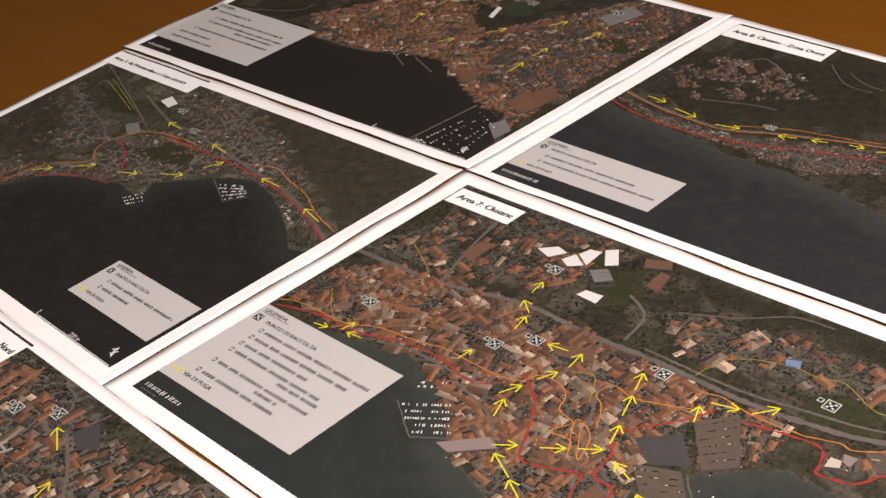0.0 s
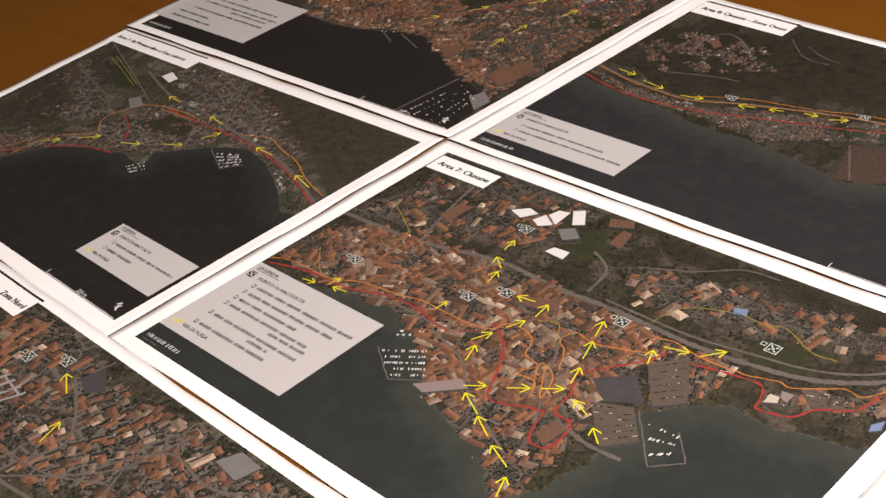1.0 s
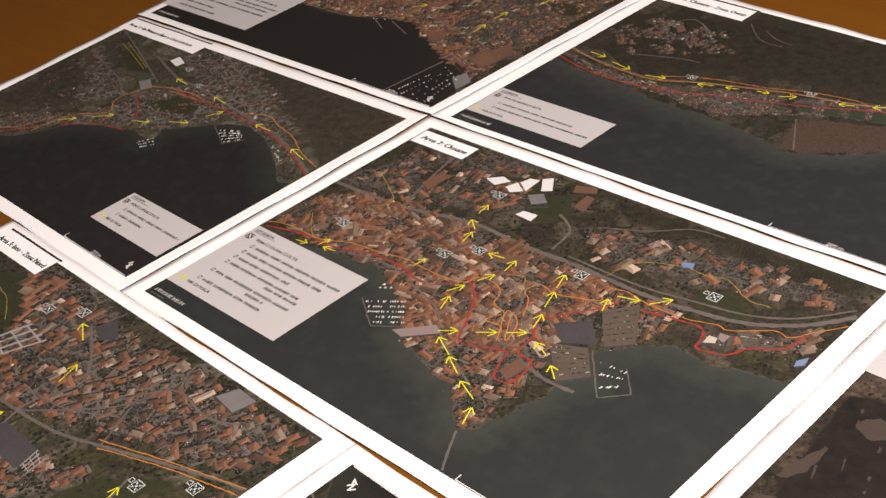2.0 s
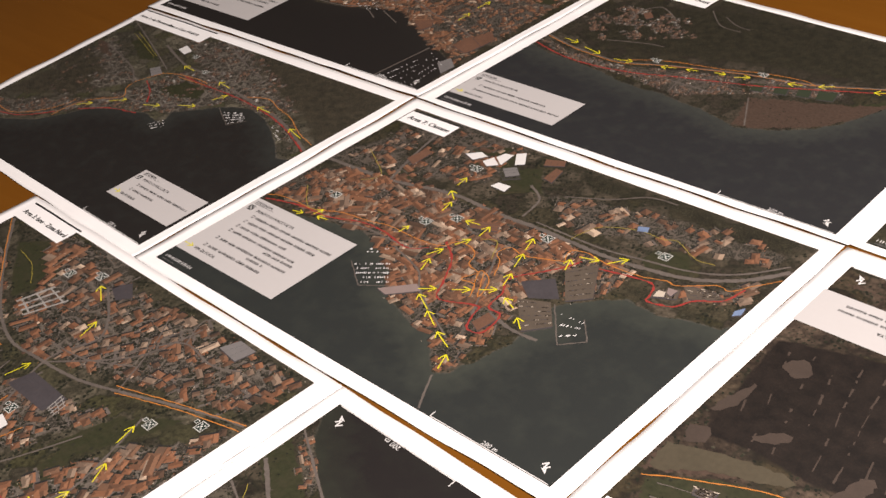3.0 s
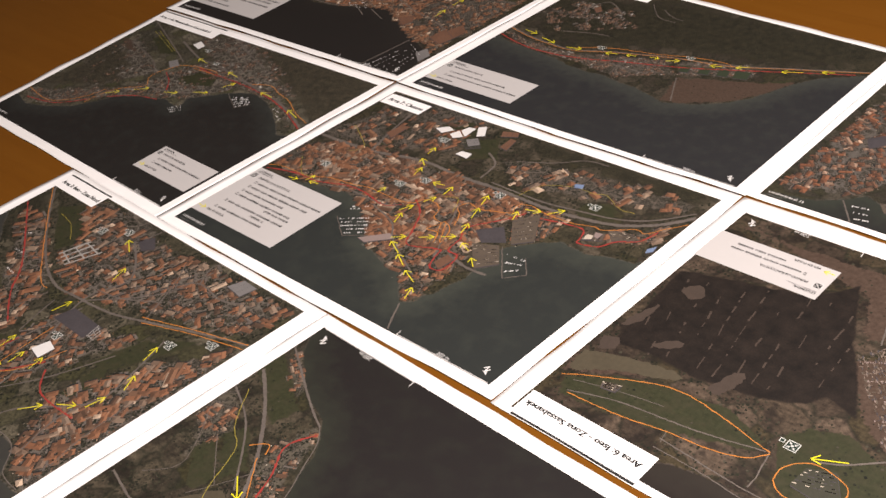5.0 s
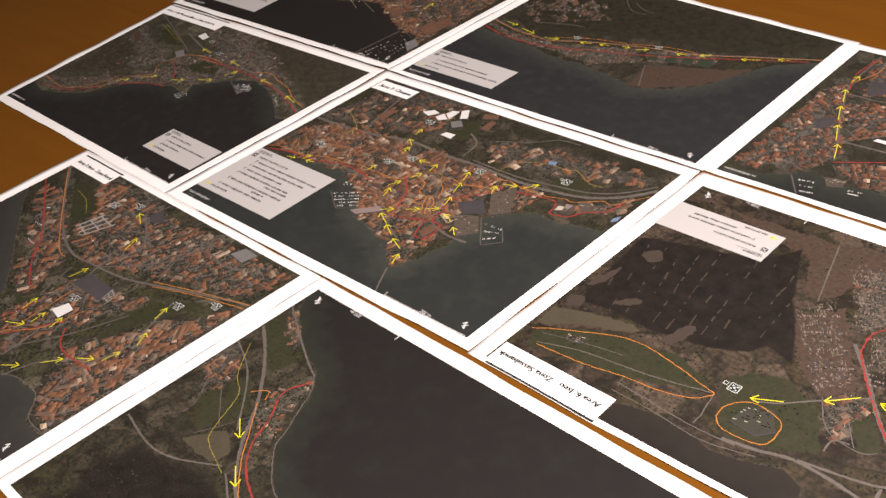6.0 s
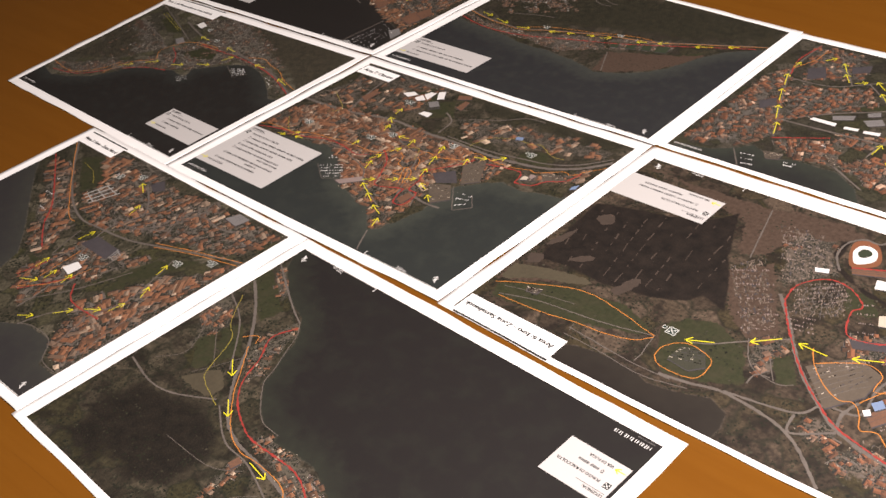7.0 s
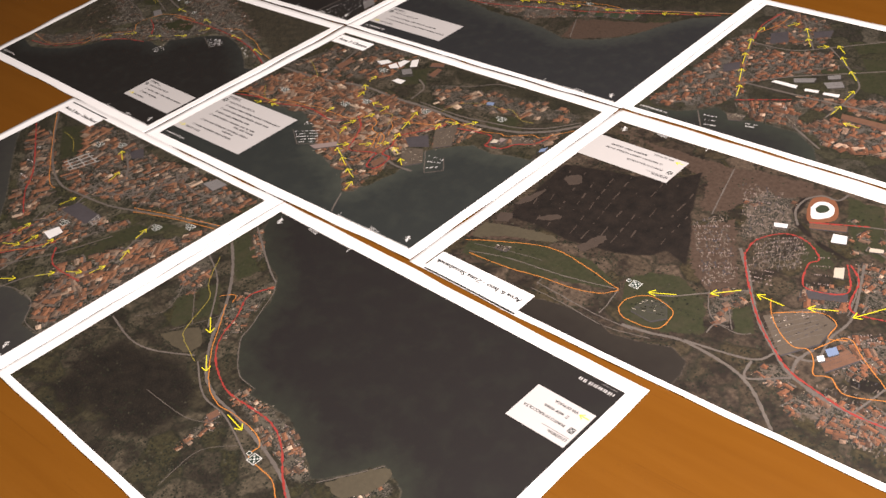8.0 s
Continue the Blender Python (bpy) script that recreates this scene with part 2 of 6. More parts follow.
CLUSANE = dict(
    corners=[(-0.0225, 0.0045), (0.4170, 0.0025), (0.4245, 0.3085), (0.0000, 0.3003)],
    frame=(13, 11.5, 407, 286),
    land=[(18.2, 106.2), (54, 114.4), (91.8, 122.6), (118.5, 127.6), (141.2, 123), (166.8, 111.6), (186.5, 95.9), (189, 85.4), (196.6, 82.7), (203.4, 79.5), (222, 73.2), (241.3, 68), (251.3, 71.4), (261, 60.2), (271.4, 49.9), (280.4, 42.6), (287, 45.3), (290.8, 50.2), (290.5, 58.2), (296.3, 67.9), (297.8, 79.5), (302.4, 93.3), (300.5, 106.3), (312.5, 120.5), (297.7, 137.4), (303.4, 145.1), (318.8, 161.6), (334.3, 172), (346.9, 171), (361.5, 170), (373.7, 174.7), (389, 178), (402.6, 180.3), (416.5, 200), (439.4, 309.3), (-29.2, 314)],
    forest=[
        [(186.9, 285.5), (411.7, 292.1), (396.3, 268.6), (351.7, 254.4), (293.4, 267.5), (217.8, 256.4)],
        [(56.3, 220.8), (56.6, 258.9), (86.6, 255.4), (95.3, 208.9)],
    ],
    green=[
        [(314, 212.5), (315, 226.8), (338.1, 237.7), (352.1, 217), (321, 206.8)],
        [(59.9, 186.4), (87.6, 216.3), (97, 194.9), (77, 177)],
        [(105.9, 261.9), (127.8, 278.3), (147.5, 276.8), (150.9, 253.6), (127.9, 239.4)],
        [(88.3, 154.7), (104.9, 175.3), (119.3, 155.9), (103.7, 140.9)],
        [(147.1, 251.2), (173.7, 267.6), (198.7, 239.8), (173.9, 229)],
    ],
    field=[
    ],
    orange=[
        [(11.6, 119), (29.7, 125.9), (63.5, 126.7), (86.3, 136), (111.6, 139.6), (132.1, 144), (162.9, 143.8), (183.3, 147), (190.1, 157.6), (203.9, 158.1), (213.1, 151.5), (217.1, 141.7), (229.3, 137.6), (224.1, 125.9), (237.1, 126.8), (242.4, 118.5)],
        [(244.6, 114.5), (229.6, 140.2), (243.3, 135), (249.1, 117.7), (232.2, 142)],
        [(241.6, 141.9), (233.2, 156.6), (224.3, 163.2), (227.9, 174.1), (243.5, 171.8), (271.4, 182.1)],
        [(270, 183.6), (266.5, 193.7), (277.8, 198.6), (298, 195.7), (323.9, 197), (343.6, 202.3), (352.9, 202.4), (374.4, 216.6), (384, 215.5), (393.3, 227.5), (406.4, 243.4)],
    ],
    red=[
        [(17.2, 115.6), (49.4, 124.1), (81.2, 125.9), (109.7, 135.5), (134.2, 136.3), (163.9, 131.3), (177.9, 140.7)],
        [(183.1, 152.9), (202, 139.8), (216.6, 116.7), (227.5, 100.3), (249.8, 108.1), (258.4, 110.2)],
        [(258.4, 110.2), (262.9, 94.5), (268.7, 87.5), (279.1, 91.2), (275.9, 111.1), (263.1, 113.5), (260.1, 130.7), (252.8, 141.5), (256.4, 151.9), (263.9, 161), (275.8, 176.9), (281.2, 188.6)],
        [(296.6, 188.3), (317.6, 192.8), (337.7, 194.6), (343.9, 183.7), (346.2, 177.8), (363.6, 182.2), (372, 195.1), (387, 205.1), (392, 223)],
    ],
    yellow=[
        [(256.4, 205.4), (264, 227.4), (289.9, 239.7), (309.8, 239.8), (321.8, 243.4), (343.7, 233.3), (359.4, 234.1)],
        [(31.8, 147.7), (55.2, 127.9), (71.2, 128.8)],
        [(30.9, 215.8), (69.8, 192.7), (62.6, 177.9)],
        [(201.5, 169.5), (214.4, 173.7), (225.7, 155.8)],
    ],
    built=[
        (330, [(9.4, 127.8), (16.9, 169.3), (79.6, 199), (191.2, 198.3), (255.3, 200.5), (278, 174.4), (272, 123.5), (202.1, 78.6), (169.4, 109.2), (97.9, 123)]),
        (130, [(211.3, 97), (259.7, 154.1), (280.5, 114.3), (288.8, 52.2), (278.4, 44.6), (217.2, 69.8)]),
        (44, [(2.5, 181.6), (52.1, 289.8), (144, 300.5), (153.3, 225.6), (79.6, 199)]),
        (24, [(196, 242.8), (329, 272.7), (395.2, 270.2), (398, 252.9), (342.9, 240.7), (249.3, 213.6)]),
        (18, [(263.3, 197.4), (319.9, 202.1), (318, 162.6), (299.3, 149.8)]),
        (12, [(357.4, 196.4), (394.6, 232), (400.7, 210.6), (375.6, 190.3)]),
    ],
    boats=[
        (40, [(143.1, 95.4), (166.8, 111.6), (187.4, 92.4), (170.5, 80.6)]),
        (14, [(300.8, 139.5), (326.1, 138.5), (336, 124), (327.1, 112.2)]),
        (6, [(139.2, 114.5), (153.4, 124.2), (158.8, 119.1), (144.7, 109.5)]),
    ],
    roads=[
        (3.6, [(-3.4, 186.6), (24.7, 187), (82.2, 190.4), (139.6, 202.5), (188.5, 201.1), (226.1, 203), (258.7, 202.7), (289.9, 202.4), (326.2, 206.3), (358, 214.1), (386, 231.6), (405.8, 254.1)]),
        (1.6, [(221.1, 208.6), (280, 208.2), (320.1, 214.1), (353, 220.7), (379.3, 234.8), (402.3, 259.4)]),
        (2.2, [(82.2, 190.4), (69, 234), (59.2, 282.7)]),
        (1.8, [(183.1, 244.3), (202.2, 232.7), (207.2, 208.6)]),
        (1.6, [(221.1, 169.5), (241.3, 133.7), (260.2, 100.1)]),
        (2.6, [(267.4, 109), (292.4, 104.2), (314, 105.1)]),
        (1.6, [(282.4, 40.6), (290.4, 26.2), (299.1, 11.7)]),
        (0.8, [(142.5, 96), (169.4, 78.6)]),
        (0.8, [(169.4, 78.6), (188.9, 91)]),
        (0.9, [(298, 140.9), (327.6, 109.3)]),
        (0.9, [(327.6, 109.3), (341.6, 122.8)]),
        (0.9, [(341.6, 122.8), (325.2, 139.2)]),
        (1.2, [(215.8, 245.9), (246.8, 260.7), (270, 277.7), (293.4, 280.6)]),
        (1.4, [(156.9, 126.5), (191.7, 116), (213, 98.1), (263.3, 72.7)]),
        (1.4, [(94.9, 125.6), (113.8, 131.8), (151.4, 131.7), (167.4, 133.7)]),
    ],
    patches=[
        ("white", [(105.3, 252.2), (114.7, 261), (123.9, 258.3), (117.1, 248.5)]),
        ("white", [(125.5, 251.1), (129.2, 260.2), (140.7, 253.2), (133.5, 247.0)]),
        ("white", [(130.7, 261.2), (132.9, 269.3), (140.9, 270.7), (142.2, 254.2)]),
        ("white", [(141.2, 273.4), (147.4, 278.6), (158.1, 264.8), (151.5, 260.1)]),
        ("yard", [(144.4, 247.6), (157.8, 257.8), (169.7, 247.5), (158.8, 238.8)]),
        ("white", [(156.9, 227.3), (159, 234), (170.9, 235), (172, 226.5)]),
        ("slate", [(261.5, 147.4), (279.1, 163.2), (296.2, 147.7), (278, 136.8)]),
        ("tan", [(272.5, 131.5), (294.4, 141.2), (312.7, 122), (298.8, 106.5)]),
        ("tan", [(278, 174.4), (293.2, 192.5), (314.9, 160.4), (301.4, 147.5)]),
        ("pink", [(183.5, 84), (202.9, 104), (211.5, 99.5), (193.6, 82.2)]),
        ("tan", [(344.9, 182.6), (343.0, 191.7), (357.1, 199.3), (360.8, 190.0)]),
        ("cream", [(346.0, 184.0), (345.1, 191.5), (350.7, 192.3), (352.5, 187.5)]),
        ("pink", [(348.8, 197.2), (356.1, 197.9), (356.0, 190.5), (351.8, 191.6)]),
        ("tan", [(354.6, 205.4), (376.8, 210.5), (387.8, 205.6), (367.3, 194.2)]),
        ("roof", [(69.3, 221.6), (71.8, 241.5), (80.8, 238.5), (81, 217)]),
        ("roof", [(108.4, 276.5), (114.9, 290.4), (121, 287.2), (115.5, 272.3)]),
        ("roof", [(177.1, 182.7), (199.8, 192.2), (205.3, 183.3), (184.7, 176.1)]),
        ("roof", [(171.9, 271.4), (167.1, 279.6), (182.4, 285.4), (186.8, 278.6)]),
        ("roof", [(184.4, 257), (183.2, 273.3), (190.2, 272.8), (194.3, 255.2)]),
        ("roof", [(265.3, 94.7), (267.4, 109), (277, 105.9), (275.2, 89.9)]),
        ("blue", [(286.8, 243.6), (294.4, 246.8), (297.1, 240.9), (289.7, 238.7)]),
        ("blue", [(399.2, 200.3), (403.4, 206.7), (405.1, 199.3), (400.7, 195)]),
        ("grey", [(147.1, 251.2), (155.4, 258.4), (165.5, 250.7), (157.8, 243)]),
    ],
    arrows=[
        [(50.7, 116.1), (60.8, 118)],
        [(69.3, 121.8), (71, 130.7)],
        [(85, 122.7), (74.5, 121.4)],
        [(143.6, 142.5), (144.4, 152.2)],
        [(150.6, 181.2), (147.9, 193.5)],
        [(146.9, 197.6), (136.3, 205.2)],
        [(134.5, 213.7), (132.8, 225.5)],
        [(188.5, 183), (175.8, 181)],
        [(198.2, 171.7), (196.6, 184.7)],
        [(191, 153.8), (196.1, 165)],
        [(182.5, 133.4), (188.2, 145)],
        [(193.3, 117.2), (188.3, 130.6)],
        [(208, 100.2), (218.5, 107.6)],
        [(228.6, 113), (239.4, 120.4)],
        [(244.3, 123.8), (254.7, 130.9)],
        [(230.9, 87.2), (213.4, 96)],
        [(247.3, 77.5), (232.3, 85.8)],
        [(271.3, 66.2), (254.1, 73.4)],
        [(281.4, 46.7), (275.8, 60.1)],
        [(278.3, 121.8), (265.8, 126.9)],
        [(297.3, 107.7), (287.6, 115.5)],
        [(254.7, 136.5), (250.1, 150.1)],
        [(246.2, 157.2), (240.8, 172.5)],
        [(238.8, 177), (233.9, 190.8)],
        [(278, 174.4), (273.3, 185.8)],
        [(276, 191.7), (290.6, 195.6)],
        [(297.6, 196.2), (306.6, 207.7)],
    ],
    markers=[(62.8, 150.8), (151.2, 163.9), (168.2, 179.7), (130.4, 239.9), (242.8, 196.6), (325.8, 224.2)],
    legend=[(12.8, 110.3), (130.2, 114.8), (130.6, 32.8), (14, 27)],
    title=[(14.4, 266.1), (70.4, 262.3), (66.8, 280.7), (14.5, 280.4)],
)

MONTECOLINO = dict(
    corners=[(-0.4085, 0.0158), (-0.0238, 0.0045), (-0.0025, 0.3020), (-0.4110, 0.2910)],
    frame=(10, 13, 407, 285),
    land=[(-3.1, 48.3), (-7.3, 64.2), (21.7, 53), (44.8, 48.1), (78.2, 58), (108.6, 74.9), (127.4, 98), (139.4, 117.4), (171.8, 135), (207.3, 145.7), (237.8, 140.2), (229.8, 160.5), (246.7, 175.1), (260.4, 187.9), (276.2, 199), (297.1, 205.9), (324.4, 200.2), (351.5, 188.5), (374, 175.1), (393.8, 161.1), (456.4, 183.6), (439.3, 312.8), (-33.8, 354.6), (-44.9, 67)],
    forest=[
        [(253.6, 303.7), (412.7, 287), (411.3, 189.7), (355.9, 215.5), (294.4, 234.3), (191.3, 278.8)],
        [(-18.3, 167.6), (-13.8, 233.6), (92.2, 174.9), (104.6, 127.9), (86.4, 105.9)],
        [(6.5, 87.1), (24.6, 175.2), (124.6, 150.3), (62.5, 102.2)],
    ],
    green=[
        [(174.1, 179.1), (185.6, 207.2), (219, 210.6), (231.2, 190.6), (208.6, 179.7)],
        [(50.9, 232.9), (58.3, 249.5), (122.4, 221.3), (97.5, 212.3)],
    ],
    field=[
        [(4.1, 218.3), (26.5, 218.7), (64.9, 198.9), (36.2, 199.9)],
    ],
    orange=[
        [(149.4, 204.9), (170.1, 212.9), (207.7, 216.3), (210.2, 211.6), (172, 208.7)],
        [(273.3, 218.4), (297.4, 226.3), (318.4, 220), (345.6, 213.6), (374.3, 200.3), (404, 191.7)],
        [(116.6, 88.8), (119, 113.8), (130.8, 133.6), (153.4, 151.8), (140.4, 165.9), (138.7, 181), (150.2, 204.3)],
        [(9.3, 73.3), (67.4, 68), (101.9, 94.2), (113.3, 122.2)],
    ],
    red=[
        [(131.8, 111.6), (161.7, 130.4), (197, 139.6)],
        [(147.5, 186.3), (171, 174.1), (187.9, 158.8)],
        [(177.6, 213.1), (210.2, 211.6), (245.6, 212.5), (282.4, 211.3), (322.2, 206.4), (358.9, 197.6), (393.2, 184.8), (405.8, 179.5)],
        [(30.2, 57.7), (80.8, 68.1), (113.7, 94.8)],
    ],
    yellow=[
        [(41.3, 252.4), (110.4, 225.8)],
        [(38.4, 248.1), (108.6, 223.5)],
    ],
    built=[
        (110, [(135.5, 147), (149.3, 176.6), (167.8, 220.3), (226.4, 244.5), (374.3, 200.3), (391, 176.7), (334.3, 201.9), (262.6, 205), (237, 159.8), (168.6, 136.7)]),
        (70, [(107.7, 265.7), (179.4, 294.9), (281.2, 256.4), (349.7, 220.7), (300.5, 218.5), (172.6, 234.2)]),
        (60, [(12.6, 67.5), (150.1, 149.2), (169.4, 136.5), (62.7, 55.2)]),
        (26, [(1.9, 155.4), (26.5, 231.2), (140.9, 182.3), (86.4, 105.9)]),
    ],
    boats=[
        (18, [(225.8, 133.7), (234.4, 148.6), (248.8, 138.8), (240.7, 129)]),
        (44, [(274.5, 188), (295.1, 196.1), (312.2, 188.1), (301.5, 174)]),
        (10, [(330.6, 199.6), (360.3, 191.4), (378.3, 177), (354.9, 188)]),
    ],
    roads=[
        (3, [(98.2, 248.1), (155.4, 229.5), (197.2, 227), (259.7, 218.1), (317.6, 210.1), (364.2, 198.3), (405.7, 182)]),
        (1.5, [(6.4, 271.4), (106.9, 229.5), (146.2, 212.9)]),
        (1.5, [(31.4, 215.4), (101.7, 197.6), (138.5, 175.5)]),
        (1.5, [(161.7, 284.8), (207.3, 265.7), (254.2, 250.5)]),
        (2, [(132.4, 132.6), (161, 152.3), (200.3, 158.5), (242.2, 182.5)]),
        (0.8, [(266.8, 190), (300.8, 173.6)]),
        (0.8, [(300.8, 173.6), (312.2, 188.1)]),
    ],
    patches=[
        ("white", [(-6.1, 231.6), (-5.7, 254), (33.9, 235.5), (33.4, 219)]),
        ("grey", [(126.8, 204.7), (133.6, 213.2), (150.2, 204.3), (143.5, 194.7)]),
        ("white", [(118.6, 248.1), (120.7, 258.8), (136.6, 252.7), (135, 243.7)]),
    ],
    arrows=[
        [(122.1, 115.8), (135.2, 127.1)],
        [(148.7, 138.6), (163.4, 150.8)],
        [(189.3, 153.6), (206.4, 161.3)],
        [(223.5, 171.9), (240.9, 179.8)],
        [(246.1, 195.8), (253.1, 210.1)],
        [(176.9, 225.7), (158.8, 227.1)],
        [(242.3, 220.7), (222.8, 223.4)],
        [(320.4, 209.9), (300.2, 210.6)],
        [(385, 194), (362.4, 199.8)],
    ],
    markers=[(153, 246.2), (190.8, 229.7)],
    legend=[(301.8, 81.8), (403.7, 85.1), (402.6, 43.2), (303.5, 40.2)],
    title=[(3.4, 272.3), (127.3, 269.7), (125.2, 290.2), (2.3, 291.8)],
)

TOWN = dict(
    corners=[(-0.4145, 0.2925), (0.0005, 0.3035), (0.0262, 0.5990), (-0.4000, 0.6020)],
    frame=(10, 9, 409, 287),
    land=[(-54.6, 85.8), (40.8, 98.2), (87, 106.1), (121.1, 108.5), (137, 97.7), (169.3, 93.9), (199.8, 98.3), (226, 105.6), (248.5, 115.7), (272.7, 117.5), (295.8, 107.3), (321.6, 93.8), (341.1, 83.2), (365.5, 76.2), (395.3, 62.8), (405.8, 42), (409.9, 21.9), (441.1, 17.3), (426.1, 290.7), (80.7, 397.5), (-35.3, 275.9)],
    forest=[
        [(-14.5, 133.9), (58.1, 142.4), (112.5, 116.9), (69.3, 107.5)],
    ],
    green=[
        [(217.2, 225.7), (260.9, 249.4), (280.7, 220.7), (263.6, 204.9)],
        [(354.1, 209.5), (381.6, 227.8), (397.7, 201.4), (371.8, 192.1)],
    ],
    field=[
    ],
    orange=[
    ],
    red=[
        [(249.3, 140.4), (270.7, 170.8), (291.8, 195.1), (309, 223.7)],
        [(347.2, 214.1), (356.7, 244.4), (361.8, 266.3)],
    ],
    yellow=[
    ],
    built=[
        (330, [(105.2, 126.2), (144.4, 187.1), (195, 227.5), (304.8, 135.7), (381.4, 80.5), (353, 74.1), (268.9, 121.2), (202.4, 102.2), (140.6, 99.7)]),
        (230, [(266.7, 174.8), (340.2, 293.2), (396.8, 286.4), (400.1, 60.7), (337.2, 108.5)]),
        (120, [(125.3, 204.7), (123.2, 352.9), (288.6, 319.4), (251.5, 217.7)]),
    ],
    boats=[
        (34, [(354.1, 12.5), (363.3, 69.6), (393.1, 56.4), (402.1, 7.4)]),
        (10, [(193.8, 103.6), (228.1, 122.5), (248.4, 109.6), (227.7, 104.1)]),
    ],
    roads=[
        (2.6, [(236.5, 127.1), (253.6, 148.9), (279.4, 188.2), (310.5, 222), (327.3, 272.8)]),
        (1.6, [(257.6, 145), (304.5, 129.7), (341.7, 122.4), (381.7, 107.4)]),
        (1.6, [(334.7, 129.8), (330.1, 179.9), (334.7, 194.7)]),
        (1.6, [(350, 8), (354.9, 75.2)]),
        (1.6, [(143.4, 97.4), (198.1, 99.8), (225.3, 112.4)]),
        (1.2, [(231.9, 106.4), (254, 95.1)]),
        (1.2, [(250.4, 110.8), (283.3, 97.9)]),
        (1.2, [(22.4, 99.6), (80.6, 124), (87.8, 144)]),
    ],
    patches=[
        ("roof", [(369.9, 89.5), (371.6, 112.2), (396.6, 100.2), (393.5, 82.5)]),
        ("roof", [(376.7, 109.8), (381.6, 129.2), (398, 117.1), (396.6, 100.2)]),
        ("grey", [(384.7, 56.4), (389.1, 69.4), (404.9, 58.5), (403.5, 42.6)]),
        ("grey", [(329.6, 241.7), (339.1, 272.8), (357.9, 264.1), (348.4, 233.4)]),
        ("white", [(247.1, 198.4), (239.6, 217.8), (245.1, 216.8), (252.6, 197.5)]),
        ("roof", [(297.7, 108.4), (311.8, 122.2), (322, 108.7), (318, 97.4)]),
        ("green", [(234.5, 221.7), (256.3, 240.2), (274.6, 223.9), (261.7, 210.3)]),
    ],
    arrows=[
        [(196.1, 157.6), (190.5, 175.4)],
        [(244.7, 141.5), (253.3, 152.5)],
        [(268.3, 173.2), (277.8, 187.3)],
        [(304.3, 208.4), (313.3, 222.3)],
        [(347.6, 202.1), (350.2, 219.5)],
        [(335.5, 130.2), (334.2, 146.8)],
        [(332.4, 159.8), (333.3, 175.8)],
        [(189.8, 194.9), (191.2, 211.8)],
        [(201.5, 210.6), (213.6, 222.5)],
    ],
    markers=[(338.5, 255.7), (262.6, 237)],
    legend=[(3.2, 107.6), (135.6, 99.5), (136.4, 28.8), (2.9, 28.9)],
    title=[],
)

